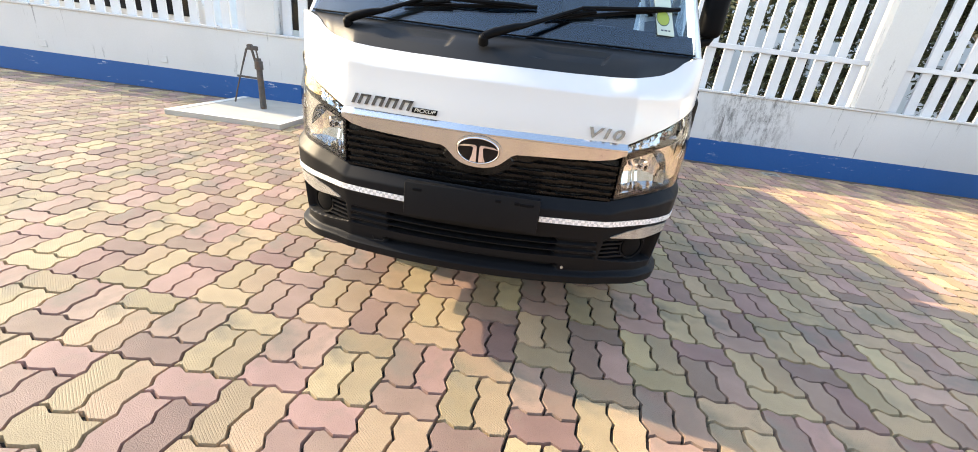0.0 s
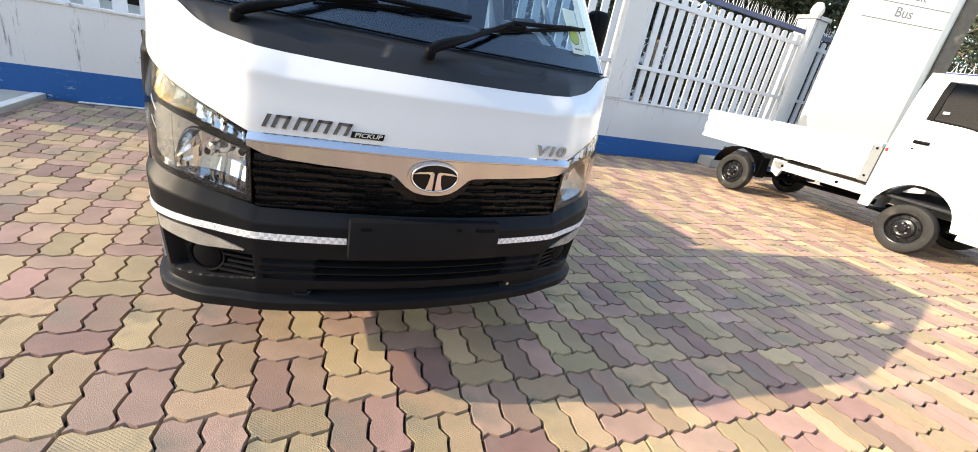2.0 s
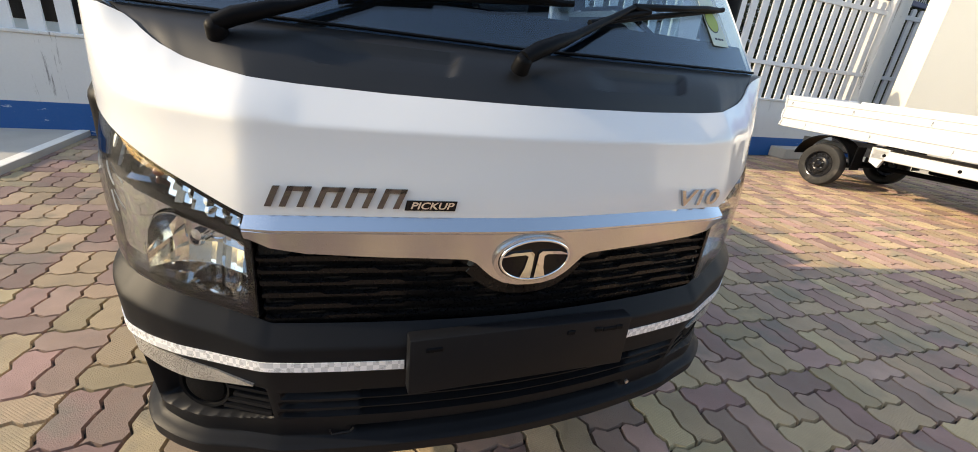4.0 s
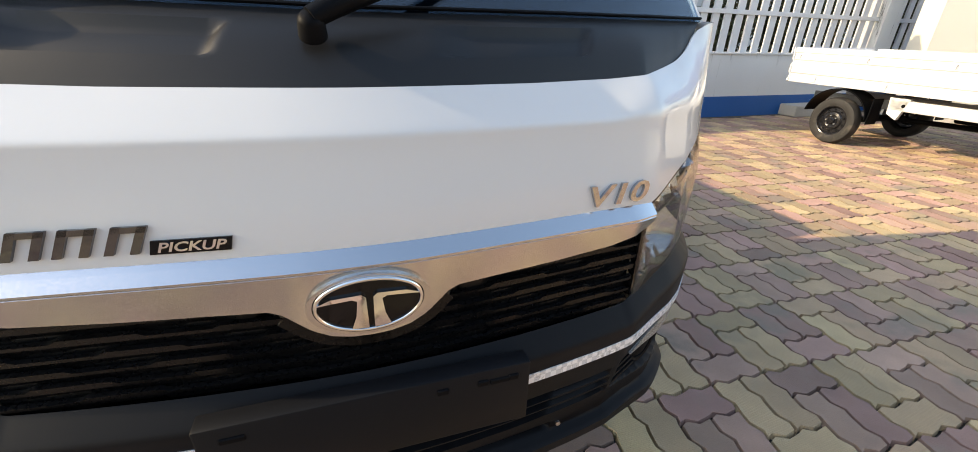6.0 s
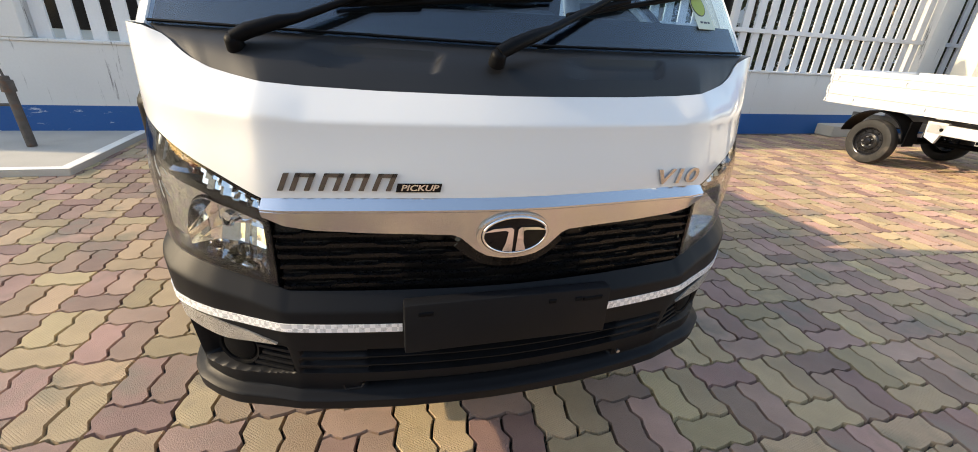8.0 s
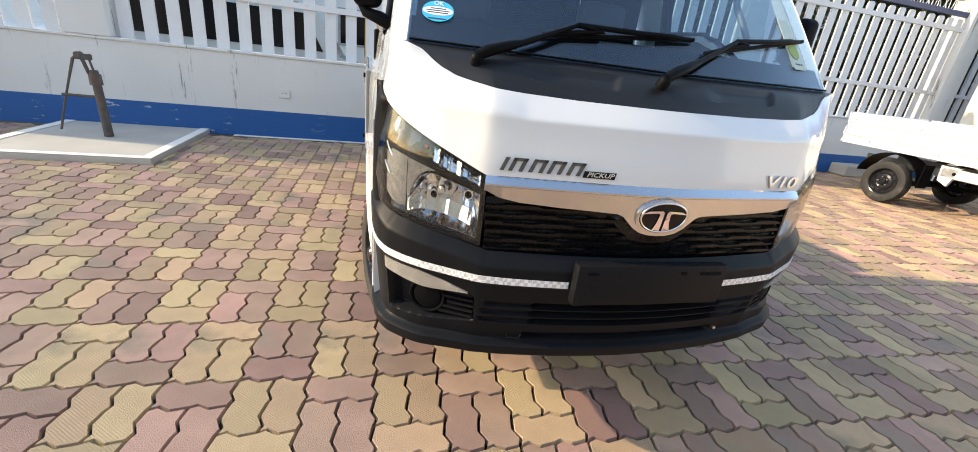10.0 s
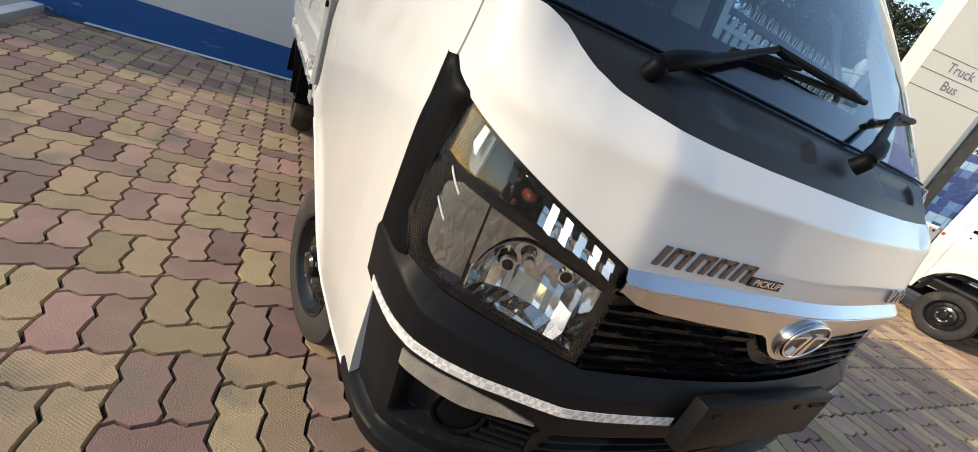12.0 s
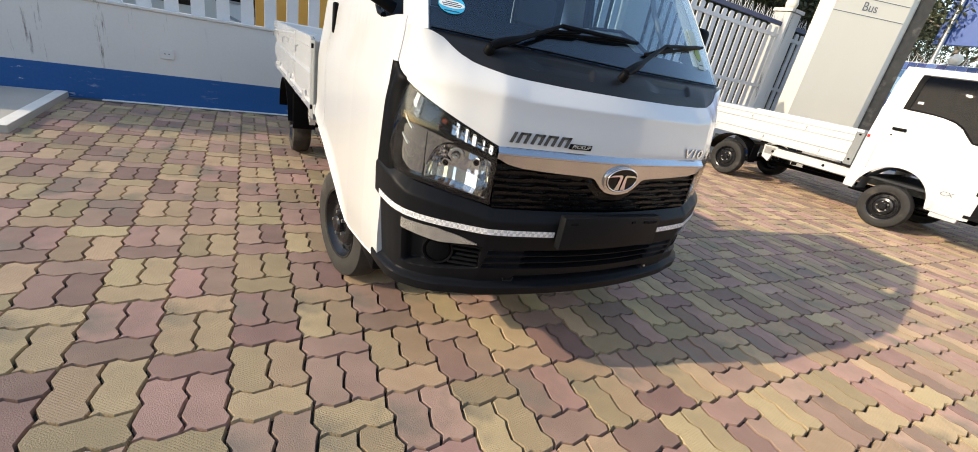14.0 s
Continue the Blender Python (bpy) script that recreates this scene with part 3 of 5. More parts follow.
def headlight(parent, side):
    s0, s1 = HL_IN, HL_OUT
    e = 1 if side > 0 else -1
    def place(k, v, off):
        s = s0 + (s1 - s0) * k
        l, h = hl_low(s), hl_high(s)
        z = l + (h - l) * v
        x, y = NOSE.at(s, off + bonnet_lean(z))
        return x, y, z
    def mine(shape):
        return shape if e > 0 else flip(shape)
    def region(a, b, lo, hi, off, thick, nu=20, nv=12):
        """A panel of the lamp in lamp shares: a, b along, lo and hi functions of the share along."""
        def f(u, v):
            k = a + (b - a) * u
            return place(k, lo(k) + (hi(k) - lo(k)) * v, off(k, v) if callable(off) else off)
        return mine(sheet(nu, nv, f, thick))
    def spot(k, v, off):
        q = Vector(place(k, v, off))
        q.x *= e
        return q
    split = lambda k: .725 - .14 * k
    lens = part("headlight", region(0, 1, lambda k: 0, lambda k: 1, lambda k, v: -.002 + .005 * math.sin(math.pi * v), .003, 30, 14), LENS, parent, "clear headlamp with chrome reflectors in a black surround", smooth=50)
    part("housing", region(-.01, 1.0, lambda k: .0, lambda k: 1.0, -.135, .01), GLOSSBLACK, lens)
    rim = [region(0, .93, lambda k: .955, lambda k: 1.0, -.004, .03), region(0, .93, lambda k: 0, lambda k: .045 + .03 * k, -.004, .03),
           region(0, .036, lambda k: 0, lambda k: 1, -.006, .05, 4), region(.868, 1, lambda k: 0, lambda k: 1, -.0055, .03, 10)]
    part("surround", merge(*rim), GLOSSBLACK, lens, smooth=40)
    part("divider", region(.03, .90, split, lambda k: split(k) + .075, lambda k, v: -.008 - .012 * math.sin(math.pi * k), .05), GLOSSBLACK, lens)
    part("upright_bar", region(.606, .622, lambda k: .04, split, -.018, .05, 4), GLOSSBLACK, lens)
    # outer mirror with two light ribs, cut corners
    cut = lambda k: (lerp(k, [.628, .74, .845, .875], [.06, .075, .16, .30]), lerp(k, [.628, .78, .845, .875], [split(.628), .615, .555, .47]))
    part("side_reflector", region(.628, .875, lambda k: cut(k)[0], lambda k: cut(k)[1], lambda k, v: -.012 - .05 * (.875 - k), .004, 24, 10), MIRROR, lens, "silvered side lamp mirror", smooth=60)
    part("reflector_frame", region(.70, .905, lambda k: .03, lambda k: split(k) + .02, -.045, .004, 10, 6), GLOSSBLACK, lens)
    for i in range(2):
        c0 = .765 + .028 * i
        rib = region(c0, c0 + .085, lambda k, i=i, c0=c0: .36 + .19 * (1 - i) + .9 * (k - c0), lambda k, i=i, c0=c0: .375 + .19 * (1 - i) + .9 * (k - c0), -.009, .002, 6, 1)
        part("light_rib", rib, STICKER_WHITE, lens)
    # marker lamp: smoked bowl with a fold, its sky reflection painted white
    mlo = lambda k: lerp(k, [.60, .78, .825, .85], [.72, .68, .71, .80])
    mhi = lambda k: lerp(k, [.60, .82, .85], [.945, .955, .90])
    part("marker_shell", region(.58, .745, mlo, mhi, lambda k, v: -.040 - .02 * v, .005, 14, 8), SMOKED, lens, smooth=60)
    part("marker_reflector", region(.735, .85, mlo, mhi, lambda k, v: -.016 - .20 * (k - .735) - .018 * v, .005, 14, 8), SKY_SHELL, lens, "satin silver marker lamp shell, coloured blue for reflected sky", smooth=60)
    part("marker_fold_glint", region(.775, .822, lambda k: mlo(k) + .10, lambda k: mhi(k) - .03, lambda k, v: -.016 - .10 * (k - .775) - .012 * v, .003, 4, 4), STICKER_WHITE, lens)
    part("indicator_reflector", region(.43, .60, lambda k: split(k) + .09, lambda k: .94, lambda k, v: -.055 + .03 * math.cos(6.3 * v) - .02 * math.sin(18 * k), .005, 10, 8), DARKCHROME, lens)
    q = spot(.485, .845, -.034)
    part("indicator_bulb", lathe([(.0005, .014), (.007, .012), (.010, .005), (.010, -.012), (.0005, -.014)], Matrix.Translation(q) @ Matrix.Rotation(radians(90), 4, "X"), 14), AMBER, lens, smooth=60)
    cells = random.Random(4)
    for i in range(5):
        a = .050 + .075 * i
        tilt = cells.uniform(-.25, .25)
        for lo, hi in ((lambda k: split(k) + .088, lambda k: .5 * (split(k) + .088 + .945) - .008), (lambda k: .5 * (split(k) + .088 + .945), lambda k: .945)):
            cell = region(a, a + .064, lo, hi, lambda k, v, a=a, tilt=tilt: -.010 - .009 * v - .007 * (1 - abs(2 * (k - a) / .064 - 1)) + tilt * (k - a), .012, 4, 3)
            part("chrome_cell", cell, REFLECTOR, lens)
    # main reflector: upright facets between a flat floor and a flat roof
    ka, kb, cols, rows = .045, .592, 17, 3
    facet = random.Random(11)
    flute = [facet.uniform(-.0030, .0030) for _ in range(cols + 1)]
    lean_of = [[flute[c] + facet.uniform(-.0005, .0005) for _ in range(rows + 1)] for c in range(cols + 1)]
    def depth(u, w):
        return .016 + .098 * math.sqrt(max(0.0, 1 - (2 * u - 1) ** 2)) * (1 - .16 * (2 * w - 1) ** 2)
    def dome(k):
        """Upper edge of the bowl, rounded off towards the side lamp."""
        top = split(k) - .005
        return top if k < .36 else .055 + (top - .055) * math.sqrt(max(.02, 1 - ((k - .36) / .245) ** 2))
    def bowl(u, w):
        k = ka + (kb - ka) * u
        lo, hi = .055, dome(k)
        return place(k, lo + (hi - lo) * w, -depth(u, w) + lean_of[round(u * cols)][round(w * rows)])
    part("reflector_bowl", mine(sheet(cols, rows, bowl, .004)), REFLECTOR, lens, "faceted chrome main beam bowl")
    def plate(v_of):
        return mine(sheet(16, 3, lambda u, w: place(ka + (kb - ka) * u, v_of(ka + (kb - ka) * u), -.014 - (depth(u, 0) - .014) * w), .002))
    part("reflector_floor", plate(lambda k: .075), MIRROR, lens, smooth=60)
    part("reflector_roof", plate(lambda k: dome(k) - .02), DARKCHROME, lens, smooth=60)
    part("corner_mirror", region(.37, .612, lambda k: dome(min(k, .592)), split, lambda k, v: -.016 - .03 * (.612 - k), .003, 24, 4), MIRROR, lens, "silvered panel beside the main bowl", smooth=60)
    c = spot(.36, .44, -.098)
    d = (spot(.36, .44, -.02) - c).normalized()
    m = Matrix.Translation(c) @ d.to_track_quat("Z", "Y").to_matrix().to_4x4()
    part("bulb_collar", lathe([(.030, -.004), (.029, .004), (.020, .006), (.013, .004)], m, 24), CHROME, lens, smooth=50)
    part("bulb_shield", merge(lathe([(.0005, .052), (.011, .050), (.0135, .044), (.0135, .026), (.011, .024)], m, 20), rod(m @ Vector((0, -.012, .0)), m @ Vector((0, -.012, .030)), .003, seg=8)), CHROME, lens, smooth=50)
    part("bulb", rod(m @ Vector((0, 0, 0)), m @ Vector((0, 0, .040)), .0075, .006, 14), GREY, lens, smooth=40)
    for k, v in ((.17, .50), (.45, .30)):
        p, n = spot(k, v, -.082), (spot(k, v, -.02) - spot(k, v, -.082)).normalized()
        hm = Matrix.Translation(p) @ n.to_track_quat("Z", "Y").to_matrix().to_4x4()
        part("socket_hole", lathe([(.0005, .006), (.0095, .006), (.0105, .002), (.0105, -.02)], hm, 18), GLOSSBLACK, lens)
        part("socket_ring", lathe([(.0100, .002), (.0115, .009), (.0150, .009), (.0165, .0)], hm, 18), CHROME, lens, smooth=50)
    return lens


def badge_strokes(widths, height, lean_by, gap, depth, m):
    """Slanted chrome bars in a row, one group for each glyph."""
    out, x = [], 0.0
    total = sum(widths) + gap * (len(widths) - 1)
    for w in widths:
        st = min(.011, w)
        forms = [[(0, 0), (st, 0), (st + lean_by, height), (lean_by, height)]]
        if w > .02:
            forms.append([(w - st, 0), (w, 0), (w + lean_by, height), (w - st + lean_by, height)])
            forms.append([(lean_by * .8, height * .78), (w + lean_by * .8, height * .78), (w + lean_by, height), (lean_by, height)])
        out.append([prism([(px + x - total / 2, py - height / 2) for px, py in f], depth, m) for f in forms])
        x += w + gap
    return out


def tumble(z):
    """How far the cab side leans in between waist and window line."""
    return .034 * smooth01((z - 1.10) / .30)


def side_x(y, z):
    """Half width of the cab at a place on its side."""
    base = lerp(y, [.36, .45, .60, .90, 1.2, 1.8], [.840, .846, .853, .862, .874, .902])
    base -= .012 * smooth01((.60 - z) / .25)
    base -= tumble(z)
    return base - max(0.0, z - 1.38) * .17 - max(0.0, z - 1.95) * .30


WHEEL_R = .310


def low_skirt(y):
    """Lower edge of a cab side whose skirt comes low before the wheel and sweeps up behind it."""
    return lerp(y, [.36, .55, .86, .93, 1.0, 1.08, 1.25, 1.45, 1.62, 1.77], [.475, .44, .395, .40, .445, .51, .60, .68, .735, .785])


def lip(y, z, low):
    """How far the flared lip over the wheel stands out above a lower edge."""
    if low is low_skirt:
        return lerp(y, [.9, 1.05, 1.3, 1.77], [0, .012, .016, .014]) * (1 - smooth01((z - low(y)) / .075))
    if low is round_arch and z > .44:
        return .016 * (1 - smooth01((math.hypot(y - 1.22, z - .447) - .465) / .03))
    return 0.0


def round_arch(y):
    """Lower edge of a cab side with a tall round wheel arch."""
    d = abs(y - 1.22)
    arch = .447 + math.sqrt(max(0.0, .415 ** 2 - d * d)) if d < .415 else 0
    return max(.425 + .02 * smooth01((y - .5) / .4), arch)


def belt(y):
    return lerp(y, [.30, .48, .62, .72, .86, .98, 1.08, 1.5], [1.33, 1.325, 1.31, 1.325, 1.43, 1.54, 1.585, 1.60])


def long_belt(y):
    """Belt line of the cab with the longer window, dipping towards the front."""
    return lerp(y, [.30, .48, .62, .72, .80, .866, .97, 1.10, 1.22, 1.6], [1.31, 1.31, 1.315, 1.335, 1.41, 1.48, 1.541, 1.575, 1.591, 1.612])


def high_belt(y):
    """Belt line of the cab with the shallower window."""
    return belt(y) + .075 * (1 - smooth01((y - .80) / .25))


def side_panel(y0, y1, lo, hi, nu, nv, thick, off=0.0):
    def f(u, v):
        y = y1 + (y0 - y1) * u
        a, b = lo(y), hi(y)
        z = a + (b - a) * v
        return -side_x(y, z) - off - lip(y, z, lo), y, z
    return sheet(nu, nv, f, thick)


def pickup_truck(m, door_low):
    t = thing("pickup_truck", "white small pickup truck with black bumper and silver grille bar", "pickup truck", m)
    first = door_low is low_skirt
    wheel_y, rear_y, steer = (1.09, 3.72, 12) if first else (1.20, 3.67, 0)
    # -- front
    sb = NOSE.s_of_y(.365)
    part("bonnet", strip(NOSE, -sb, sb, bonnet_low, bonnet_high, 180, 40, bonnet_off, .004), WHITE, t, smooth=30)
    def cowl(u, v):
        k = -1 + 2 * u
        x = k * .752
        s = NOSE.s_of_x(x)
        z0 = bonnet_high(s) - .004
        x0, y0 = NOSE.at(s, bonnet_off(s, bonnet_high(s)) - .003)
        y1, z1 = screen_base(x)
        b = .012 * math.sin(math.pi * min(1, v * 1.05)) * (1 - k ** 6)
        dent = 0
        for a, c in ((-.46, -.15), (.12, .43)):
            dent += .017 * smooth01((x - a) / .10) * smooth01((c + .05 * (v - .55) - x) / .030) * band(v, .34, .74, .06)
        return x0 + (x - x0) * v, y0 + (y1 - y0) * v - b * .6, z0 + (z1 - z0) * v + b - dent
    part("cowl", sheet(220, 30, cowl, .006), COWL, t, "black grained cowl panel under the windscreen", smooth=40)
    bar_low = lambda s: lerp(abs(NOSE.at(s)[0]), [0, .03, .06, .085, .105, .122, .14, .22, .33, .44, .50, .535], [.8975, .899, .906, .920, .938, .954, .962, .966, .970, .977, .988, 1.004])
    def bar(u, v):
        s = -NOSE.s_of_x(.54) * (1 - 2 * u)
        z = [bar_low(s), bar_low(s) + .004, 1.024, 1.0255, 1.0285, 1.030, 1.050, 1.052][round(v * 7)]
        o = [.004, .019, .027, .025, .025, .028, .004, -.006][round(v * 7)]
        k = smooth01((.545 - abs(NOSE.at(s)[0])) / .06)
        x, y = NOSE.at(s, o * (.75 + .25 * k) - .004)
        return x, y, z
    part("grille_bar", sheet(160, 7, bar, .004), SATIN, t, "satin silver bar above the grille", smooth=25)
    # -- grille
    g = part("grille", strip(NOSE, -NOSE.s_of_x(.535), NOSE.s_of_x(.535), lambda s: .74, lambda s: bar_low(s) + .004, 40, 6, lambda s, z: -.055, .03), BLACK, t, "black slatted radiator grille")
    part("radiator_shield", box(-.50, .50, .14, .20, .44, 1.02, .02, 1), BLACK, t)
    for i in range(6):
        z0 = .822 + .0262 * i
        w = lerp(z0, [.82, 1.0], [.524, .533])
        def slat(u, v, z0=z0, w=w, i=i):
            s = NOSE.s_of_x(w) * (2 * u - 1)
            step = .0022 * math.copysign(1, math.sin(s * 30 + 1.6 * i))
            z = min(z0 + [0, .002, .011, .013][round(v * 3)] + step * (1 if v > .4 else 0), bar_low(s) + .002)
            x, y = NOSE.at(s, [-.016, -.006, -.004, -.012][round(v * 3)])
            return x, y, z
        part("slat", sheet(110, 3, slat, .03), SLAT, g, smooth=30)
        n = 15
        for k in range(n):
            c = -w + (k + (.55 if i % 2 else .1)) * 2 * w / n
            wd = w / n * .42
            if abs(c) + wd > w or z0 > bar_low(NOSE.s_of_x(c)) - .02:
                continue
            def lump(u, v, c=c, wd=wd, z0=z0):
                s = NOSE.s_of_x(c + wd * (2 * u - 1))
                z = min(z0 + .0125 + .0135 * v, bar_low(s) + .001)
                x, y = NOSE.at(s, -.020 - .004 * abs(2 * u - 1))
                return x, y, z
            part("grille_insert", sheet(2, 1, lump, .02), SLAT, g)
    # -- badge
    zc = .9685
    bez = [(.0900 * math.cos(a), .0605 * math.sin(a)) for a in np.linspace(0, 2 * math.pi, 56, endpoint=False)]
    flat = Matrix.Rotation(radians(97.6), 4, "X")
    at = lambda y: Matrix.Translation((0, y - .006, zc)) @ flat
    rim = lambda k: [(x * k, (y if y < .02 else .02 + (y - .02) * .84) * k) for x, y in bez]
    bg = part("badge", merge(prism(rim(1.0), .020, at(.010)), prism(rim(.98), .0012, at(-.0098)), prism(rim(.955), .001, at(-.0109))), SATIN, t, "oval chrome badge on a black field", smooth=35)
    part("badge_field", prism([(x * .905, y * .90) for x, y in rim(1.0)], .0018, at(-.0105)), GLOSSBLACK, bg)
    ring = [at(-.0135) @ Vector((x * .855, y * .84, 0)) for x, y in rim(1.0)]
    part("badge_ring", pipe(ring + ring[:1], .0033, 10), CHROME, bg, smooth=60)
    em = at(-.0121)
    arm = [(-.080, .010), (-.056, .0205), (-.012, .0225), (-.0055, .016), (-.0045, -.030), (-.0045, -.050), (-.030, -.047), (-.022, -.022), (-.0185, .010), (-.026, .0145), (-.056, .0125)]
    arm = [(x * .97, y * .91) for x, y in arm]
    part("badge_stroke", prism(list(reversed(arm)), .0045, em), CHROME, bg)
    part("badge_stroke", prism([(-x, y) for x, y in arm], .0045, em), CHROME, bg)
    # -- raised badges on the bonnet
    def on_bonnet(x, z):
        s = NOSE.s_of_x(x)
        px, py = NOSE.at(s, bonnet_off(s, z) + .0005)
        a, b = NOSE.at(s - .02), NOSE.at(s + .02)
        return Matrix.Translation((px, py, z)) @ Matrix.Rotation(math.atan2(b[1] - a[1], b[0] - a[0]), 4, "Z") @ Matrix.Rotation(radians(90 - 5), 4, "X")
    xs = (-.500, -.462, -.405, -.352, -.296)
    for x, w in zip(xs, (.011, .040, .040, .040, .040)):
        for group_of in badge_strokes([w], .037, .016, .008, .005, on_bonnet(x, 1.086)):
            part("name_bar", merge(*group_of), BLACKCHROME, t, "slanted dark chrome bar")
    part("word_plate", prism([(-.050, -.0095), (.046, -.0095), (.050, .0095), (-.046, .0095)], .003, on_bonnet(-.216, 1.074)), GLOSSBLACK, t)
    part("word_letters", writing("PICKUP", .0185, .0016, on_bonnet(-.216, 1.074) @ Matrix.Translation((0, 0, .004)), 1.3, .28, .0004), CHROME, t)
    part("type_letters", writing("V10", .053, .003, on_bonnet(.446, 1.077) @ Matrix.Translation((0, 0, .003)), 1.6, .22, .001), DARKCHROME, t)
    # -- headlights and the black trims behind them
    for side in (-1, 1):
        headlight(t, side)
        def trim_at(u, v):
            z = .80 + (1.251 - .80) * v
            a, b = lerp(z, [.80, .90, .95, 1.0, 1.10, 1.165, 1.206, 1.23, 1.251], [.915, .925, .950, .951, .936, .921, .900, .960, NOSE.s_of_y(.368) - .006]), NOSE.s_of_y(lerp(z, [.80, .90, 1.06, 1.18, 1.251], [.424, .424, .407, .386, .368]))
            x, y = NOSE.at(a + (b - a) * u, bonnet_lean(z) * (1 - u) + .002 - .004 * (1 - smooth01(u * 6)))
            return x + (max(x, side_x(y, z) + .004) - x) * smooth01(1.6 * u), y, z
        trim = sheet(18, 44, trim_at, .012)
        # black strip set behind the bonnet and door gap as its shade
        seam = sheet(2, 8, lambda u, v: ((.820 + .012 * u) - tumble(1.22 + .15 * v) - .004, .352 + .03 * u, 1.22 + .15 * v), .004)
        part("shut_line_shade", seam if side > 0 else flip(seam), BLACK, t)
        part("headlight_trim", trim if side > 0 else flip(trim), BLACK, t, smooth=50)
    # -- bumper
    bumper = part("bumper", strip(FENDER, -FENDER.end, FENDER.end, bumper_bottom, bumper_top, 300, 96, bumper_off, .004), BUMPER, t, "charcoal plastic front bumper", smooth=40)
    part("air_dam", strip(FENDER, -FENDER.end, FENDER.end, lambda s: bumper_bottom(s) - .006, lambda s: bumper_bottom(s) + .008, 80, 2, lambda s, z: -.060, .16), BLACK, bumper)
    for e in (-1, 1):
        tp = strip(FENDER, FENDER.s_of_x(.262), FENDER.end - .055, lambda s: tape_z(s) - .011, lambda s: tape_z(s) + .011, 60, 2, lambda s, z: bumper_off(s, z) + .002, .002)
        part("reflective_tape", tp if e > 0 else flip(tp), TAPE, bumper, "silver chequered reflective tape")
        br = strip(FENDER, FENDER.s_of_x(.562), FENDER.s_of_x(.808), lambda s: lerp(abs(s), [FENDER.s_of_x(k) for k in (.562, .66, .70, .808)], [.676, .668, .668, .690]), lambda s: lerp(abs(s), [FENDER.s_of_x(k) for k in (.562, .63, .70, .808)], [.679, .704, .721, .727]), 30, 4, lambda s, z: -.003 - .10 * (.735 - z), .012)
        part("fog_lamp_brow", br if e > 0 else flip(br), BROW, bumper, "silver foil strip over the fog lamp pocket")
        fx, fy = FENDER.at(FENDER.s_of_x(.690), -.058)
        fm = Matrix.Translation((fx * e, fy, .620)) @ Vector((.45 * e, -1, 0)).to_track_quat("Z", "Y").to_matrix().to_4x4()
        part("fog_lamp_blank", lathe([(.061, -.02), (.061, .014), (.057, .020), (.051, .018), (.049, .012), (.046, .012), (.044, .017), (.03, .021), (.0005, .022)], fm, 36), BLACK, bumper, "round black fog lamp cover", smooth=40)
        for k in range(5):
            fin = strip(FENDER, FENDER.s_of_x(.548), FENDER.s_of_x(.625 + .012 * abs(k - 2)), lambda s, k=k: .574 + .019 * k, lambda s, k=k: .582 + .019 * k, 6, 1, lambda s, z: -.036, .02)
            part("fin", fin if e > 0 else flip(fin), BUMPER, bumper)
    plate = part("plate_carrier", box(-.260, .257, -.054, -.018, .688, .822, .005, 2), BUMPER, t, "blank black number plate carrier", smooth=40)
    for x in (-.21, .20):
        part("slot", box(x - .018, x + .018, -.057, -.050, .790, .801, .002, 1), BLACK, plate)
    for x in (.10, .17, .225):
        part("clip", box(x - .010, x + .010, -.0575, -.050, .791, .803, .002, 1), BLACK, plate)
    tow = FENDER.at(FENDER.s_of_x(-.39), 0.0)
    loop = [(-.39 + dx, tow[1] - bumper_off(-.39, .515) - .003, z) for dx, z in ((-.026, .525), (-.022, .511), (.018, .510), (.026, .521))]
    part("tow_cover", pipe(loop, .0022, 8), COWL, bumper, "grey outline of the tow eye cover")
    bolt_y = FENDER.at(FENDER.s_of_x(.39), 0.0)[1] - bumper_off(.39, .516)
    part("tow_bolt", rod((.39, bolt_y + .006, .516), (.39, bolt_y - .006, .516), .006, seg=8), STEEL, bumper)
    # -- windscreen and wipers
    def glass(u, v):
        return screen(-1 + 2 * u, v)
    ws = part("windscreen", sheet(30, 14, glass, .005), GLASS, t, "windscreen tinted blue for reflected sky, with a sticker in each corner", smooth=60)
    ws.visible_shadow = False
    seal = []
    for k in np.linspace(-1, 1, 41):
        p = Vector(screen(k * .995, .008)) + Vector((0, -.006, .001))
        seal.append(p)
    part("rubber_seal", pipe(seal, .0045, 8, .7), BLACK, ws, "black rubber seal under the glass", smooth=60)
    frit = sheet(40, 2, lambda u, v: tuple(Vector(screen(-1 + 2 * u, .11 * v)) + Vector((0, .008, -.004))), .002)
    part("black_border", frit, BLACK, ws)
    def screen_m(x, z, off=.002):
        p = on_screen(x, z, off)
        a, b, c = on_screen(x + .02, z, off), on_screen(x - .02, z, off), on_screen(x, z + .02, off)
        ex, ey = (a - b).normalized(), (c - p).normalized()
        ez = ex.cross(ey).normalized()
        ey = ez.cross(ex)
        return Matrix.Translation(p) @ Matrix((ex, ey, ez)).transposed().to_4x4()
    oval = [(math.cos(a), math.sin(a)) for a in np.linspace(0, 2 * math.pi, 36, endpoint=False)]
    sm = screen_m(-.672, 1.458)
    st = part("oval_sticker", prism([(.046 * x, .036 * y) for x, y in oval], .0012, sm), STICKER_BLUE, t, "blue and white oval inspection sticker")
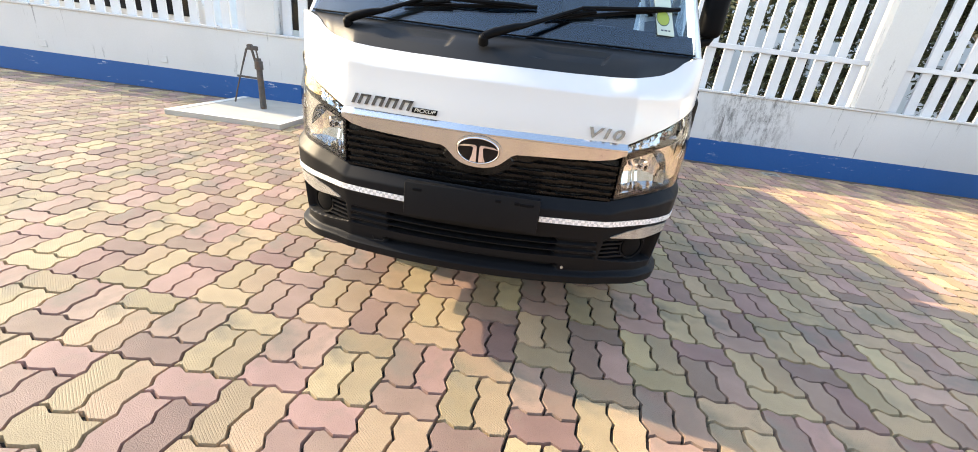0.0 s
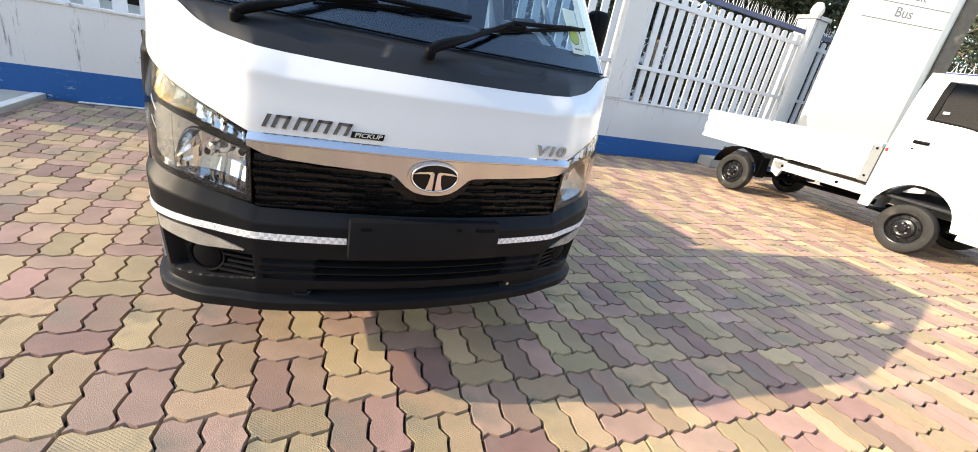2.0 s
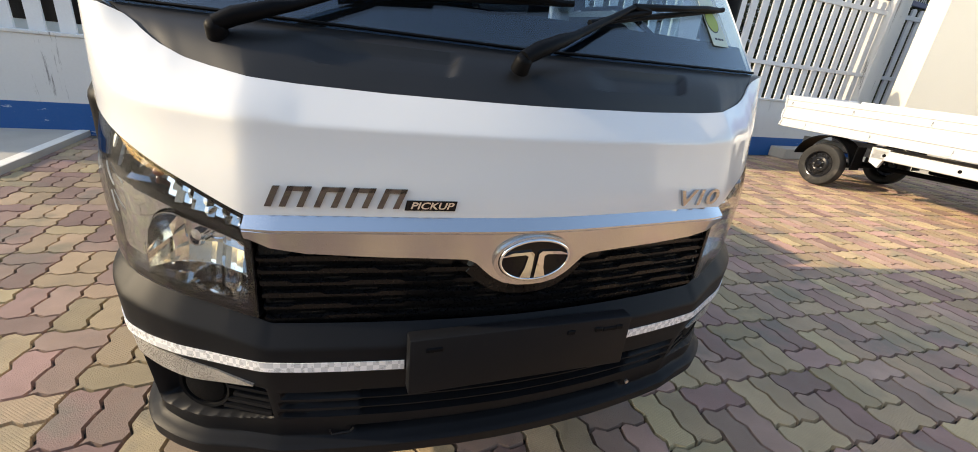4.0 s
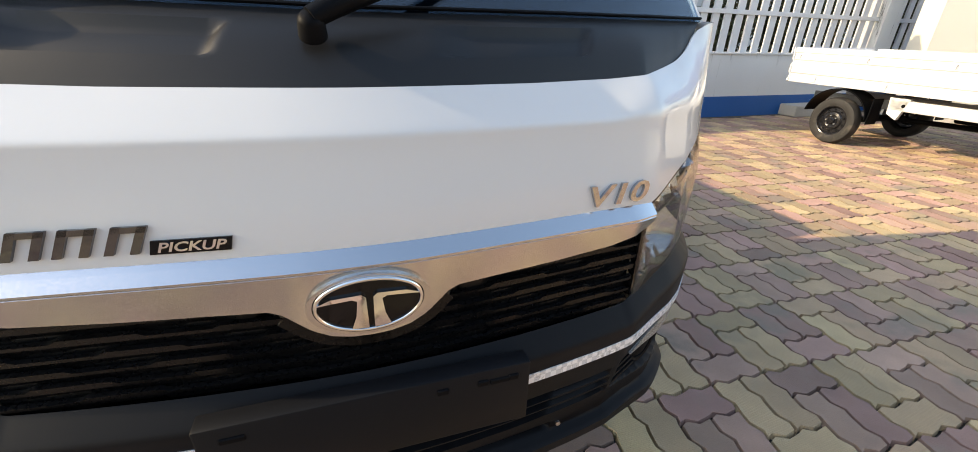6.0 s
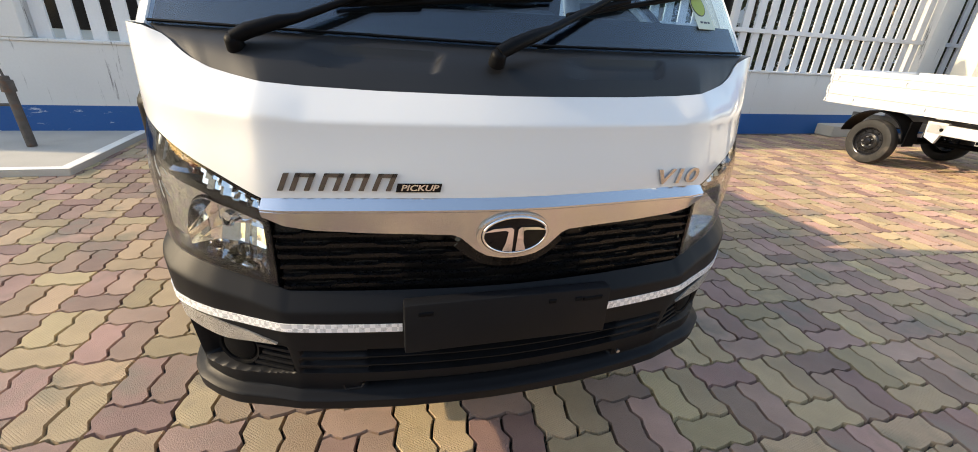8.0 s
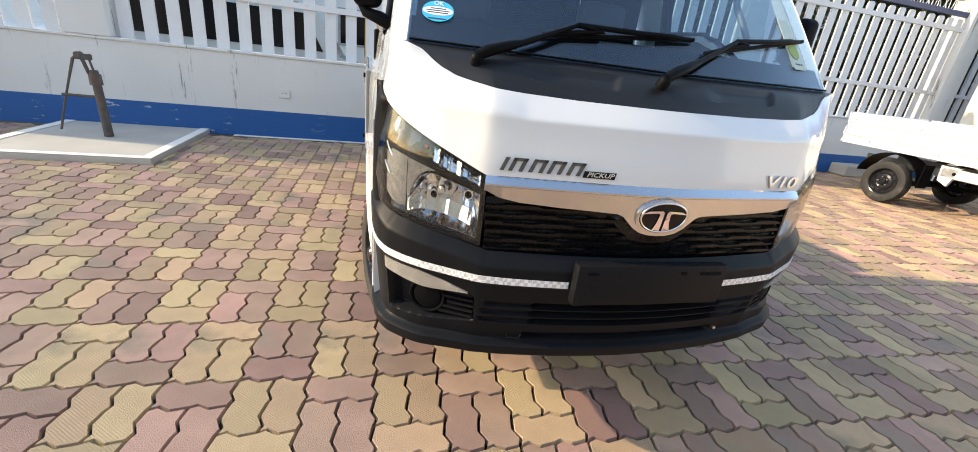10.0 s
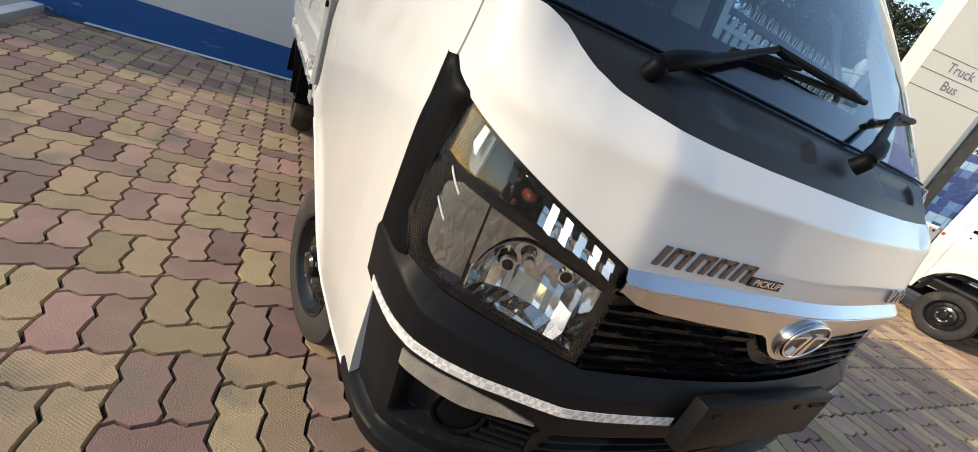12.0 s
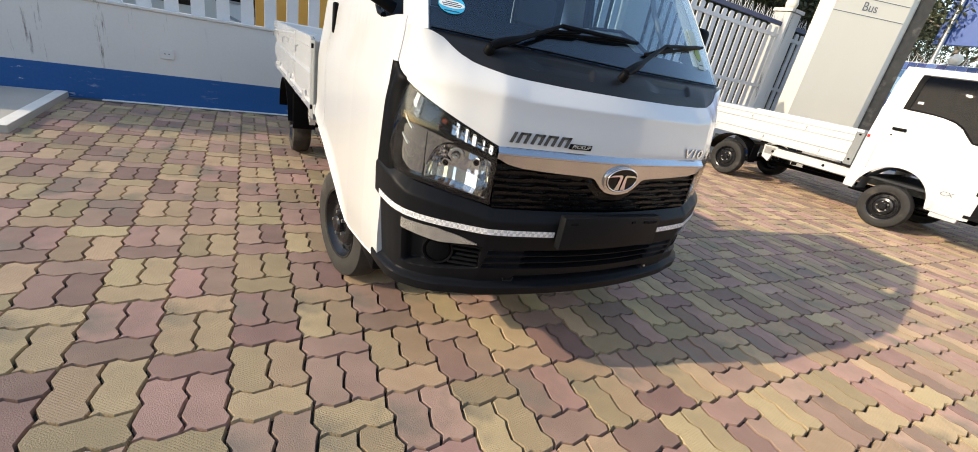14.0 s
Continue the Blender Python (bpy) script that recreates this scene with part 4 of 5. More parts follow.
    part("sticker_face", prism([(.044 * x, .015 * y) for x, y in oval], .0020, sm), STICKER_WHITE, st)
    part("sticker_word", writing("OK", .020, .0012, sm @ Matrix.Translation((0, .026, .0012))), STICKER_WHITE, st)
    bars = [prism([(-w, y), (w, y), (w, y + .003), (-w, y + .003)], .0026, sm) for w, y in ((.022, .006), (.034, -.001), (.030, -.008), (.026, -.028))]
    part("sticker_line", merge(*bars), INK, st)
    pm = screen_m(.625, 1.478)
    pale = part("film_sticker", prism([(-.033, -.055), (.035, -.055), (.030, .150), (-.036, .150)], .001, pm), STICKER_PALE, t, "pale film sticker with a lime disc")
    part("disc_rim", prism([(.027 * x - .006, .036 * y + .022) for x, y in oval], .0016, pm), INK, pale)
    part("lime_disc", prism([(.0245 * x - .006, .033 * y + .022) for x, y in oval], .0024, pm), STICKER_GREEN, pale)
    bars = [prism([(a, -.036), (b, -.036), (b, -.030), (a, -.030)], .0016, pm) for a, b in ((-.018, -.008), (-.004, .008), (.012, .020))]
    part("sticker_line", merge(*bars), INK, pale)
    for piv, end, b0, b1 in (((-.572, .184, 1.338), (-.27, 1.452), (-.375, 1.424), (.135, 1.470)), ((-.036, .097, 1.335), (.30, 1.474), (.170, 1.434), (.680, 1.530))):
        piv = Vector(piv)
        w = part("wiper", lathe([(.0005, .022), (.012, .021), (.017, .014), (.019, -.012), (.0005, -.014)], Matrix.Translation(piv + Vector((0, -.004, .004))) @ Matrix.Rotation(radians(40), 4, "X"), 18), BLACK, t, "black windscreen wiper", smooth=50)
        e = on_screen(*end, .026)
        mid = piv.lerp(e, .3) + Vector((0, -.014, .012))
        part("wiper_arm", pipe([piv + Vector((0, -.010, .016)), piv.lerp(e, .10) + Vector((0, -.014, .018)), mid, piv.lerp(e, .42) + Vector((0, -.006, .006)), e], [.017, .019, .016, .011, .007], 10, .85), BLACK, w, smooth=60)
        a, b = on_screen(*b0, .010), on_screen(*b1, .010)
        part("wiper_blade", pipe([a.lerp(b, k) for k in np.linspace(0, 1, 9)], .007, 8), BLACK, w)
        lift = Vector((0, -.014, .012))
        part("wiper_bridge", pipe([a.lerp(b, .06), a.lerp(b, .18) + lift * .6, a.lerp(b, .36) + lift, e, a.lerp(b, .62) + lift, a.lerp(b, .82) + lift * .6, a.lerp(b, .95)], .008, 8), BLACK, w)
        for k in (.14, .86):
            c = a.lerp(b, k) + lift * .5
            part("blade_clip", pipe([a.lerp(b, k - .09), c, a.lerp(b, k + .09)], .006, 8), BLACK, w)
    # -- cab sides
    gap = .004
    belt_line = high_belt if first else long_belt
    shut = 1.52 if first else 1.60           # rear edge of the doors
    waist = belt_line(shut)
    for e in (-1, 1):
        def put(name, shape, mat, label="", smooth=30, parent=t):
            return part(name, shape if e < 0 else flip(shape), mat, parent, label, smooth)
        d = put("door", side_panel(.368, shut, door_low, belt_line, 140, 40, .03), WHITE, "white cab door over the front wheel arch")
        put("rear_quarter", side_panel(shut + gap, 1.765, door_low, lambda y: waist, 10, 14, .03), WHITE)
        put("rear_pillar", side_panel(shut - .05, 1.765, lambda y: waist, lambda y: 2.16, 8, 12, .03), WHITE)
        put("window_post", side_panel(shut - .12, shut - .05 - gap, lambda y: waist + .002, lambda y: 2.07, 4, 8, .03), BLACK, parent=d)
        # front pillar as a swept panel between windscreen edge and door glass
        def pillar(u, v):
            a = Vector(screen(-1, v)) + Vector((-.004, -.002, 0))
            yb = .36 + .52 * v
            zb = 1.37 + .72 * v
            b = Vector((-side_x(max(.36, yb), zb) - .001, yb + .03, zb))
            q = b.lerp(a, u)
            q.x -= .012 * math.sin(math.pi * u)
            q.y -= .012 * math.sin(math.pi * u)
            return tuple(q)
        put("front_pillar", sheet(8, 14, pillar, .03), WHITE)
        put("roof_rail", side_panel(.90, shut - .04, lambda y: 2.075, lambda y: 2.16, 16, 4, .03), WHITE)
        win = put("door_window", side_panel(.66, shut - .11, lambda y: belt_line(y) - .02, lambda y: min(2.06, 1.36 + (y - .40) * 1.32), 24, 8, .004, -.012), DOORGLASS if first else SIDEGLASS, "clear side window" if first else "dark side window", parent=d)
        win.visible_shadow = False
        put("door_lining", side_panel(.45, shut - .02, lambda y: max(.70, door_low(y) + .05), lambda y: belt_line(y) - .03, 24, 10, .004, -.036), CABIN, parent=d)
        edge = [(-side_x(y, belt_line(y)) + .004, y, belt_line(y) + .006) for y in np.linspace(.64, shut - .10, 24)]
        put("window_seal", pipe(edge, .011, 8), BLACK, parent=d, smooth=60)
        grip = box(-.872, -.842, 1.455, 1.495, 1.275, 1.43, .012, 3) if first else box(-.886, -.856, 1.375, 1.535, 1.322, 1.362, .010, 2)
        put("door_handle", grip, BLACK, "black pull handle", parent=d)
        put("door_lock", rod((-.842, shut - .09, 1.255), (-.886 + (.03 if first else 0), shut - .09, 1.255), .011, seg=12), BLACK, parent=d)
        put("repeater_lamp", box(-.862, -.846, 1.665, 1.695, 1.20, 1.235, .004, 1) if first else box(-.908, -.880, 1.725, 1.757, 1.165, 1.205, .005, 1), RED, "small red side lamp")
        arch = []
        for y in np.linspace(.40, 1.60, 80):
            z = door_low(y)
            arch.append((-side_x(y, z) + .004 - lip(y, z, door_low), y, z - .001))
        put("lower_edge", pipe(arch, .008, 8), WHITE, parent=d, smooth=60)
        def well(u, v):
            a = math.pi * u
            return -.80 + .32 * v, wheel_y - .42 * math.cos(a), .44 + .42 * math.sin(a)
        put("wheel_well", sheet(24, 2, well, .004), BLACK if first else GREY)
        put("sill", box(-.825, -.70, .46, .74, .36, .44, .012, 2), WHITE if door_low is round_arch else BLACK, smooth=40)
        # mirrors on short arms
        mir = put("door_mirror", box(-.925, -.83, .53, .62, 1.462, 1.65, .030, 4), BLACK, "black door mirror on a stubby arm", smooth=50)
        put("mirror_arm", pipe([(-.80, .56, 1.42), (-.84, .56, 1.435), (-.88, .57, 1.447), (-.90, .575, 1.48)], [.024, .022, .018, .014], 10), BLACK, parent=mir, smooth=60)
        put("mirror_glass", box(-.915, -.84, .618, .623, 1.475, 1.638, .002, 1), CHROME, parent=mir)
    def roof(u, v):
        k = -1 + 2 * u
        y = .72 + 1.045 * v
        w = .664 + .01 * math.sin(math.pi * v)
        x0, y0, z0 = screen(k, 1.0)
        z = 2.165 + .045 * (1 - k * k) - .06 * (1 - v) ** 3 - .03 * abs(k) ** 6
        return (x0 + (k * w - x0) * min(1, v * 4), y0 + (y - y0) * min(1, .05 + v), z0 + (z - z0) * min(1.0, v * 3))
    part("roof", sheet(28, 20, roof, .03), WHITE, t, smooth=40)
    # -- cab back wall with its window
    bw = [box(-.83, .83, 1.725, 1.762, .75, 1.46, .01), box(-.66, .66, 1.725, 1.762, 1.90, 2.16, .01), box(-.745, -.36, 1.725, 1.762, 1.46, 1.90), box(.36, .745, 1.725, 1.762, 1.46, 1.90)]
    part("cab_back", merge(*bw), WHITE, t)
    part("back_lining", merge(box(-.80, .80, 1.710, 1.722, .75, 1.47), box(-.68, .68, 1.710, 1.722, 1.89, 2.0), box(-.76, -.35, 1.710, 1.722, 1.47, 1.89), box(.35, .76, 1.710, 1.722, 1.47, 1.89)), CABIN, t)
    bwin = part("back_window", box(-.355, .355, 1.737, 1.742, 1.465, 1.895), SIDEGLASS, t)
    bwin.visible_shadow = False
    # -- cabin
    def dash(u, v):
        x = -.72 + 1.44 * u
        pr = [(.205, 1.352), (.34, 1.365), (.50, 1.36), (.58, 1.33), (.60, 1.22), (.60, 1.05), (.58, .80)][round(v * 6)]
        return x, pr[0] + .16 * x * x * (1 if v < .4 else 0), pr[1]
    part("dashboard", sheet(20, 6, dash, .02), CABIN, t, smooth=50)
    part("cab_floor", box(-.80, .80, .35, 1.66, .62, .66, .01), CABIN, t)
    part("headlining", box(-.62, .62, .88, 1.64, 2.055, 2.065), CABIN, t)
    for x in (-.40, .40):
        part("seat_cushion", box(x - .26, x + .26, .95, 1.45, .80, 1.0, .05, 3), SEAT, t, smooth=50)
        part("seat_back", box(x - .25, x + .25, 1.42, 1.58, .95, 1.52, .05, 3), SEAT, t, smooth=50)
        part("head_rest", box(x - .14, x + .14, 1.45, 1.56, 1.53, 1.72, .04, 3), SEAT, t, smooth=50)
    wheel_m = Matrix.Translation((-.40, .80, 1.30)) @ Matrix.Rotation(radians(-38), 4, "X")
    rim_pts = [wheel_m @ Vector((.18 * math.cos(a), .18 * math.sin(a), 0)) for a in np.linspace(0, 2 * math.pi, 33)]
    sw = part("steering_wheel", pipe(rim_pts, .014, 8), CABIN, t, smooth=60)
    part("spoke", merge(*[pipe([wheel_m @ Vector((0, 0, 0)), wheel_m @ Vector((.17 * math.cos(a), .17 * math.sin(a), 0))], .018, 8, .5) for a in (0.1, 3.04, 4.7)]), CABIN, sw)
    for e in (-1, 1):
        gx = .655 * e
        grab = pipe([(gx, .60, 1.52), (gx - .03 * e, .585, 1.55), (gx - .05 * e, .66, 1.66), (gx - .05 * e, .72, 1.76), (gx - .02 * e, .78, 1.80)], .013, 10)
        part("grab_handle", grab, GREY, t, smooth=60)
    part("rear_view_mirror", box(-.11, .11, .66, .69, 1.78, 1.84, .012, 3), CABIN, t, smooth=50)
    # -- chassis
    for x in (-.36, .36):
        part("chassis_rail", box(x - .03, x + .03, .55, 4.35, .50, .62, .006, 1), GREY, t)
    for y in (wheel_y, rear_y):
        part("axle", rod((-.66, y, .30), (.66, y, .30), .045, seg=12), BLACK, t, smooth=60)
    # hidden sheet, set low to keep sky light off the ground below
    part("splash_shield", box(-.56, .56, .32, 1.80, .370, .400, .012, 2), BLACK, t, "unseen black shield under the engine, set low to darken the ground")
    part("engine_sump", box(-.30, .30, .60, 1.55, .30, .60, .05, 2), BLACK, t)
    part("fuel_tank", box(.40, .74, 2.15, 2.95, .36, .60, .03, 2), BLACK, t)
    part("side_beam", box(-.80, -.72, 1.78, 3.10, .55, .68, .008, 1), WHITE, t, "white pressed side beam with round holes")
    for y in (2.15, 2.95):
        part("beam_hole", rod((-.802, y, .615), (-.798, y, .615), .022, seg=14), BLACK, t)
    part("beam_bracket", prism([(2.98, .44), (3.10, .50), (3.12, .70), (2.90, .70)], .05, Matrix.Translation((-.80, 0, 0)) @ Matrix(((0, 0, 1, 0), (1, 0, 0, 0), (0, 1, 0, 0), (0, 0, 0, 1)))), WHITE, t)
    part("propeller_shaft", rod((0, 1.5, .42), (0, rear_y, .34), .035, seg=10), BLACK, t)
    part("spare_wheel_cradle", box(-.25, .25, 3.95, 4.35, .42, .50, .02, 1), BLACK, t)
    for e in (-1, 1):
        wheel(t, e * (.862 if first else .892), wheel_y, WHEEL_R, e, steer)
        wheel(t, e * .892, rear_y, WHEEL_R, e)
        yb = rear_y
        def guard(u, v):
            a = math.pi * (.04 + .92 * u)
            return e * (.60 + .30 * v), yb + .40 * math.cos(a), .35 + .375 * math.sin(a)
        gd = sheet(20, 2, guard, .012)
        part("mudguard", gd, BLACK, t, "black plastic mudguard", smooth=60)
        flap = box(min(e * .66, e * .86), max(e * .66, e * .86), yb - .42, yb - .405, .33, .66, .004, 1)
        part("mud_flap", flap, BLACK, t)
    # -- load bed
    x1, y0, y1, z0, z1 = .895, 1.82, 4.48, .75, 1.225
    part("bed_floor", box(-x1 + .01, x1 - .01, y0, y1 - .01, z0, z0 + .05, .004, 1), WHITE, t)
    part("headboard", box(-x1 + .03, x1 - .03, y0, y0 + .035, z0 + .05, z1 + .02, .008, 1), WHITE, t)
    def ribbed(length, h):
        """A drop side in section: flat skin with two pressed swages and a rolled top edge."""
        prof = [(0, 0), (.010, .004), (.014, .05), (-.004, .062), (-.004, .12), (.016, .132), (.016, .245), (-.004, .257), (-.004, .30), (.014, .312), (.014, .40), (.024, .408), (.024, h - .006), (.014, h)]
        return prof
    for e in (-1, 1):
        prof = ribbed(0, z1 - z0)
        def drop(u, v):
            y = (y1 - .03) + (y0 + (.118 if first else .068) - (y1 - .03)) * u
            o, z = prof[round(v * (len(prof) - 1))]
            return -x1 - o, y, z0 + z
        sd = sheet(4, len(prof) - 1, drop, .022)
        ds = part("drop_side", sd if e < 0 else flip(sd), WHITE, t, "white ribbed drop side", smooth=25)
        for y in (2.25, 3.15, 4.05):
            part("hinge", box(min(e * (x1 + .006), e * (x1 + .022)), max(e * (x1 + .006), e * (x1 + .022)), y, y + .07, z0 + .02, z0 + .10, .003, 1), WHITE, ds)
            part("rope_hook", pipe([(e * (x1 + .020), y + .3, z1 - .10), (e * (x1 + .036), y + .3, z1 - .11), (e * (x1 + .036), y + .3, z1 - .15)], .005, 6), GREY, ds)
        post = part("corner_post", box(min(e * (x1 - .03), e * (x1 + .024)), max(e * (x1 - .03), e * (x1 + .024)), y0 - (.01 if first else .045), y0 + (.115 if first else .063), z0 - .02, z1 - .02, .005, 1), POSTGREY, t, "grey latch post")
        if first:
            part("corner_bracket", box(min(e * .872, e * .918), max(e * .872, e * .918), 1.772, 1.80, .765, .83, .006, 2), WHITE, t)
        for z in (z0 + .06, z1 - .05):
            part("latch", rod((e * (x1 + .022), y0 + .01, z), (e * (x1 + .036), y0 + .01, z), .014, seg=12), BLACK, post)
    tail = ribbed(0, z1 - z0)
    def gate(u, v):
        o, z = tail[round(v * (len(tail) - 1))]
        return x1 - 2 * x1 * u, y1 + o, z0 + z
    part("tailgate", sheet(4, len(tail) - 1, gate, .022), WHITE, t, smooth=25)
    if first:
        # the load bed sits slightly askew on its frame
        askew = Matrix.Translation((0, 1.65, 0)) @ Matrix.Rotation(radians(1.8), 4, "Z") @ Matrix.Translation((0, -1.65, 0))
        for ob in t.children:
            if ob.name.split(".")[0] in ("bed_floor", "headboard", "drop_side", "corner_post", "tailgate", "mudguard", "mud_flap", "chassis_rail"):
                ob.matrix_local = askew
    return t


TRUCK_AT = pose(.003, 1.724, 0, 0, 0, 1.9)
truck = pickup_truck(TRUCK_AT, low_skirt)
other = pickup_truck(pose(7.47, 2.06, 0, 0, 0, 3.6), round_arch)
part("window_label", box(-.806, -.803, 1.37, 1.43, 1.70, 1.73), STICKER_WHITE, other)
tagged(other, "white small pickup truck with empty drop-side bed beside cream pylon", "pickup truck")
part("type_letters", writing("CX", .075, .004, Matrix.Translation((-.860, .675, .685)) @ Matrix.Rotation(radians(-90), 4, "Z") @ Matrix.Rotation(radians(90), 4, "X"), 1.3, .15), LETTER_GREY, other)
# ---- boundary wall and fence ----
WALL = pose(0, 7.28, 0, 0, 0, 3.15)          # along x, front face at y = 0 of this frame, yard towards -y
PILLARS = (-9.15, -4.42, 0.25, 4.95, 10.05, 15.2)
wall = tagged(part("wall_north", box(-9.6, 30, 0, .22, -.3, 1.06, .006, 1), PLASTER), "white plastered boundary wall with damp stains and a blue painted foot", "wall", kind="structure")
wall.matrix_world = WALL
part("blue_band", box(-9.37, 30, -.004, .01, -.02, .36), BLUEBAND, wall, "scuffed blue paint band")
part("coping", box(-9.6, 30, -.02, .24, 1.06, 1.09, .004, 1), PLASTER, wall)
part("kerb_line", box(-2.95, -.3, -.06, -.006, -.02, .012, .004, 1), LINEPAINT, wall, "white cement edging at the wall foot")


def fence_panel(x0, x1):
    p = thing("fence_panel", "white painted picket fence panel with spiked top, set on a wall", "fence", WALL, "fence panels on the boundary wall")
    n = max(2, round((x1 - x0) / .262))
    step = (x1 - x0) / n
    z0, z1 = 1.09, 3.06
    outline = [(-.07, z0), (.07, z0), (.07, z1 - .03), (.04, z1), (-.04, z1), (-.07, z1 - .03)]
    me = None
    for i in range(n):
        x = x0 + step * (i + .5)
        turn = Matrix(((1, 0, 0, 0), (0, 0, 1, 0), (0, 1, 0, 0), (0, 0, 0, 1)))
        if me is None:
            ob = part("slat", prism(list(reversed(outline)), .035, Matrix.Translation((0, .085, 0)) @ turn), PAINTWHITE, p)
            me = ob.data
        else:
            ob = part("slat", me, PAINTWHITE, p)
        ob.location.x = x
    part("rail", box(x0, x1, .055, .085, 1.68, 1.75, .004, 1), PAINTWHITE, p)
    part("rail", box(x0, x1, .055, .085, 2.84, 2.92, .004, 1), PAINTWHITE, p)
    part("spike_rail", box(x0, x1, .075, .125, 3.10, 3.19, .004, 1), DARKBLUE, p, "navy blue top rail")
    sp = []
    k = int((x1 - x0) / .075)
    for i in range(k):
        x = x0 + (i + .5) * (x1 - x0) / k
        tip = .035 if i % 2 else -.035
        sp.append(rod((x, .10, 3.19), (x + tip, .10 + (.03 if i % 3 else -.05), 3.38), .010, .002, 5))
    tagged(part("spike", merge(*sp), PAINTWHITE, p, "row of thin white spikes"), kind="stuff")
    return p


for a, b in zip(PILLARS, PILLARS[1:]):
    fence_panel(a + .24, b - .24)
for i, x in enumerate(PILLARS):
    p = thing("wall_pillar", "white plastered wall pillar with a globe lamp", "pillar", WALL, "pillars of the boundary wall")
    part("shaft", box(x - .24, x + .24, -.03, .36, 1.092, 3.42, .012, 2), PLASTER, p)
    part("cap", box(x - .28, x + .28, -.07, .40, 3.424, 3.50, .01, 2), PLASTER, p)
    part("globe", lathe([(.0005, .30), (.07, .28), (.12, .20), (.14, .12), (.12, .04), (.06, 0), (.05, -.02)], Matrix.Translation((x, .165, 3.51)), 20), CREAM, p, "round white lamp globe", smooth=60)

sock = tagged(part("wall_socket", box(-2.36, -2.22, -.022, -.004, .55, .66, .006, 2), PLASTER, None), "small white electrical box on the wall", "socket")
sock.matrix_world = WALL
part("socket_hole", merge(rod((-2.31, -.023, .61), (-2.31, -.0265, .61), .007, seg=8), rod((-2.27, -.023, .61), (-2.27, -.0265, .61), .007, seg=8)), INK, sock)
for x in (-8.25, -6.15):
    o = tagged(part("wall_socket", box(x - .07, x + .07, -.016, -.004, .44, .55, .006, 2), PLASTER), "small white electrical box on the wall", "socket")
    o.matrix_world = WALL
block = tagged(part("concrete_block", box(7.75, 9.2, -.36, -.012, 0.004, .21, .02, 2), CONCRETE), "grey concrete block against the wall foot", "block")
block.matrix_world = WALL

# unseen wall behind the camera, its height set to dim the truck fronts
south = tagged(part("unseen_wall_south", box(-13, 17, -9.9, -9.6, -.2, 6.6, .01, 1), CONCRETE), "unseen plain wall added to cut sky light from the south", "wall", kind="structure")

gate = thing("side_gate", "white corrugated metal gate closing the yard", "gate", pose(-9.75, 6.72, 0, 0, 0, 3.15))
for k in range(9):
    part("gate_panel", box(-2.7 + .3 * k, -2.415 + .3 * k, -.03, .02, .03, 2.3, .012, 1), PAINTWHITE, gate)
part("gate_rail", box(-2.7, .0, .02, .06, 1.0, 1.08), PAINTWHITE, gate)

# dirt gathered at the wall foot, and a drain opening
dirt_rng = random.Random(12)
xs = np.arange(-9.2, 15.0, .09)
rim = [(float(x), -.012, .003) for x in xs] + [(float(x), -.05 - .13 * dirt_rng.random() ** 2 - .05 * math.sin(x * 1.7) ** 2, .0015) for x in xs]
m0 = len(xs)
dirt = tagged(part("dirt_strip", (rim, [(i, i + m0, i + m0 + 1, i + 1) for i in range(m0 - 1)]), FOOTDIRT), "dark soil and leaf dust along the wall foot", "dirt", kind="stuff")
dirt.matrix_world = WALL
drain = thing("drain_opening", "small dark drain opening with a cement rim at the wall foot", "drain", WALL @ Matrix.Translation((3.72, -.34, .002)))
part("rim", merge(box(-.12, .12, -.07, -.05, 0, .014, .003, 1), box(-.12, .12, .05, .07, 0, .014, .003, 1), box(-.12, -.10, -.05, .05, 0, .014, .003, 1), box(.10, .12, -.05, .05, 0, .014, .003, 1)), CONCRETE, drain)
part("hole", box(-.10, .10, -.05, .05, .001, .004), BLACK, drain)

# ---- pump on its slab ----
SLAB = pose(-3.95, 5.35, 0, 0, 0, 3.0)
slab = tagged(part("pump_slab", box(-.78, .80, 0, 1.735, -.05, .06, .012, 2), CONCRETE), "raised cement slab with a whitewashed rim", "slab")
slab.matrix_world = SLAB
for a in ((-.78, -.68, 0, 1.72), (.70, .80, 0, 1.72)):
    part("painted_edge", box(*a, .061, .066, .002, 1), LINEPAINT, slab)
part("painted_edge", box(-.678, .698, 0, .085, .061, .066, .002, 1), LINEPAINT, slab)
pump = thing("hand_pump", "rusty iron hand pump with a long lever on a cement slab", "hand pump", SLAB @ Matrix.Translation((.045, .90, .067)))
part("standpipe", rod((0, 0, 0), (-.02, .0, .60), .043, .040, 18), RUST, pump, smooth=50)
part("collar", merge(rod((-.02, 0, .55), (-.022, 0, .66), .058, .055, 18), rod((-.022, 0, .66), (-.022, 0, .70), .04, .036, 14)), RUST, pump, smooth=40)
part("piston_rod", rod((-.022, 0, .68), (-.05, 0, .84), .011, seg=8), RUST, pump)
part("fulcrum", merge(pipe([(-.07, .0, .66), (-.10, .0, .78), (-.13, 0, .86)], .018, 8), box(-.17, -.02, -.025, .025, .80, .86, .012, 2), rod((-.13, -.04, .85), (-.13, .04, .85), .028, seg=12)), RUST, pump)
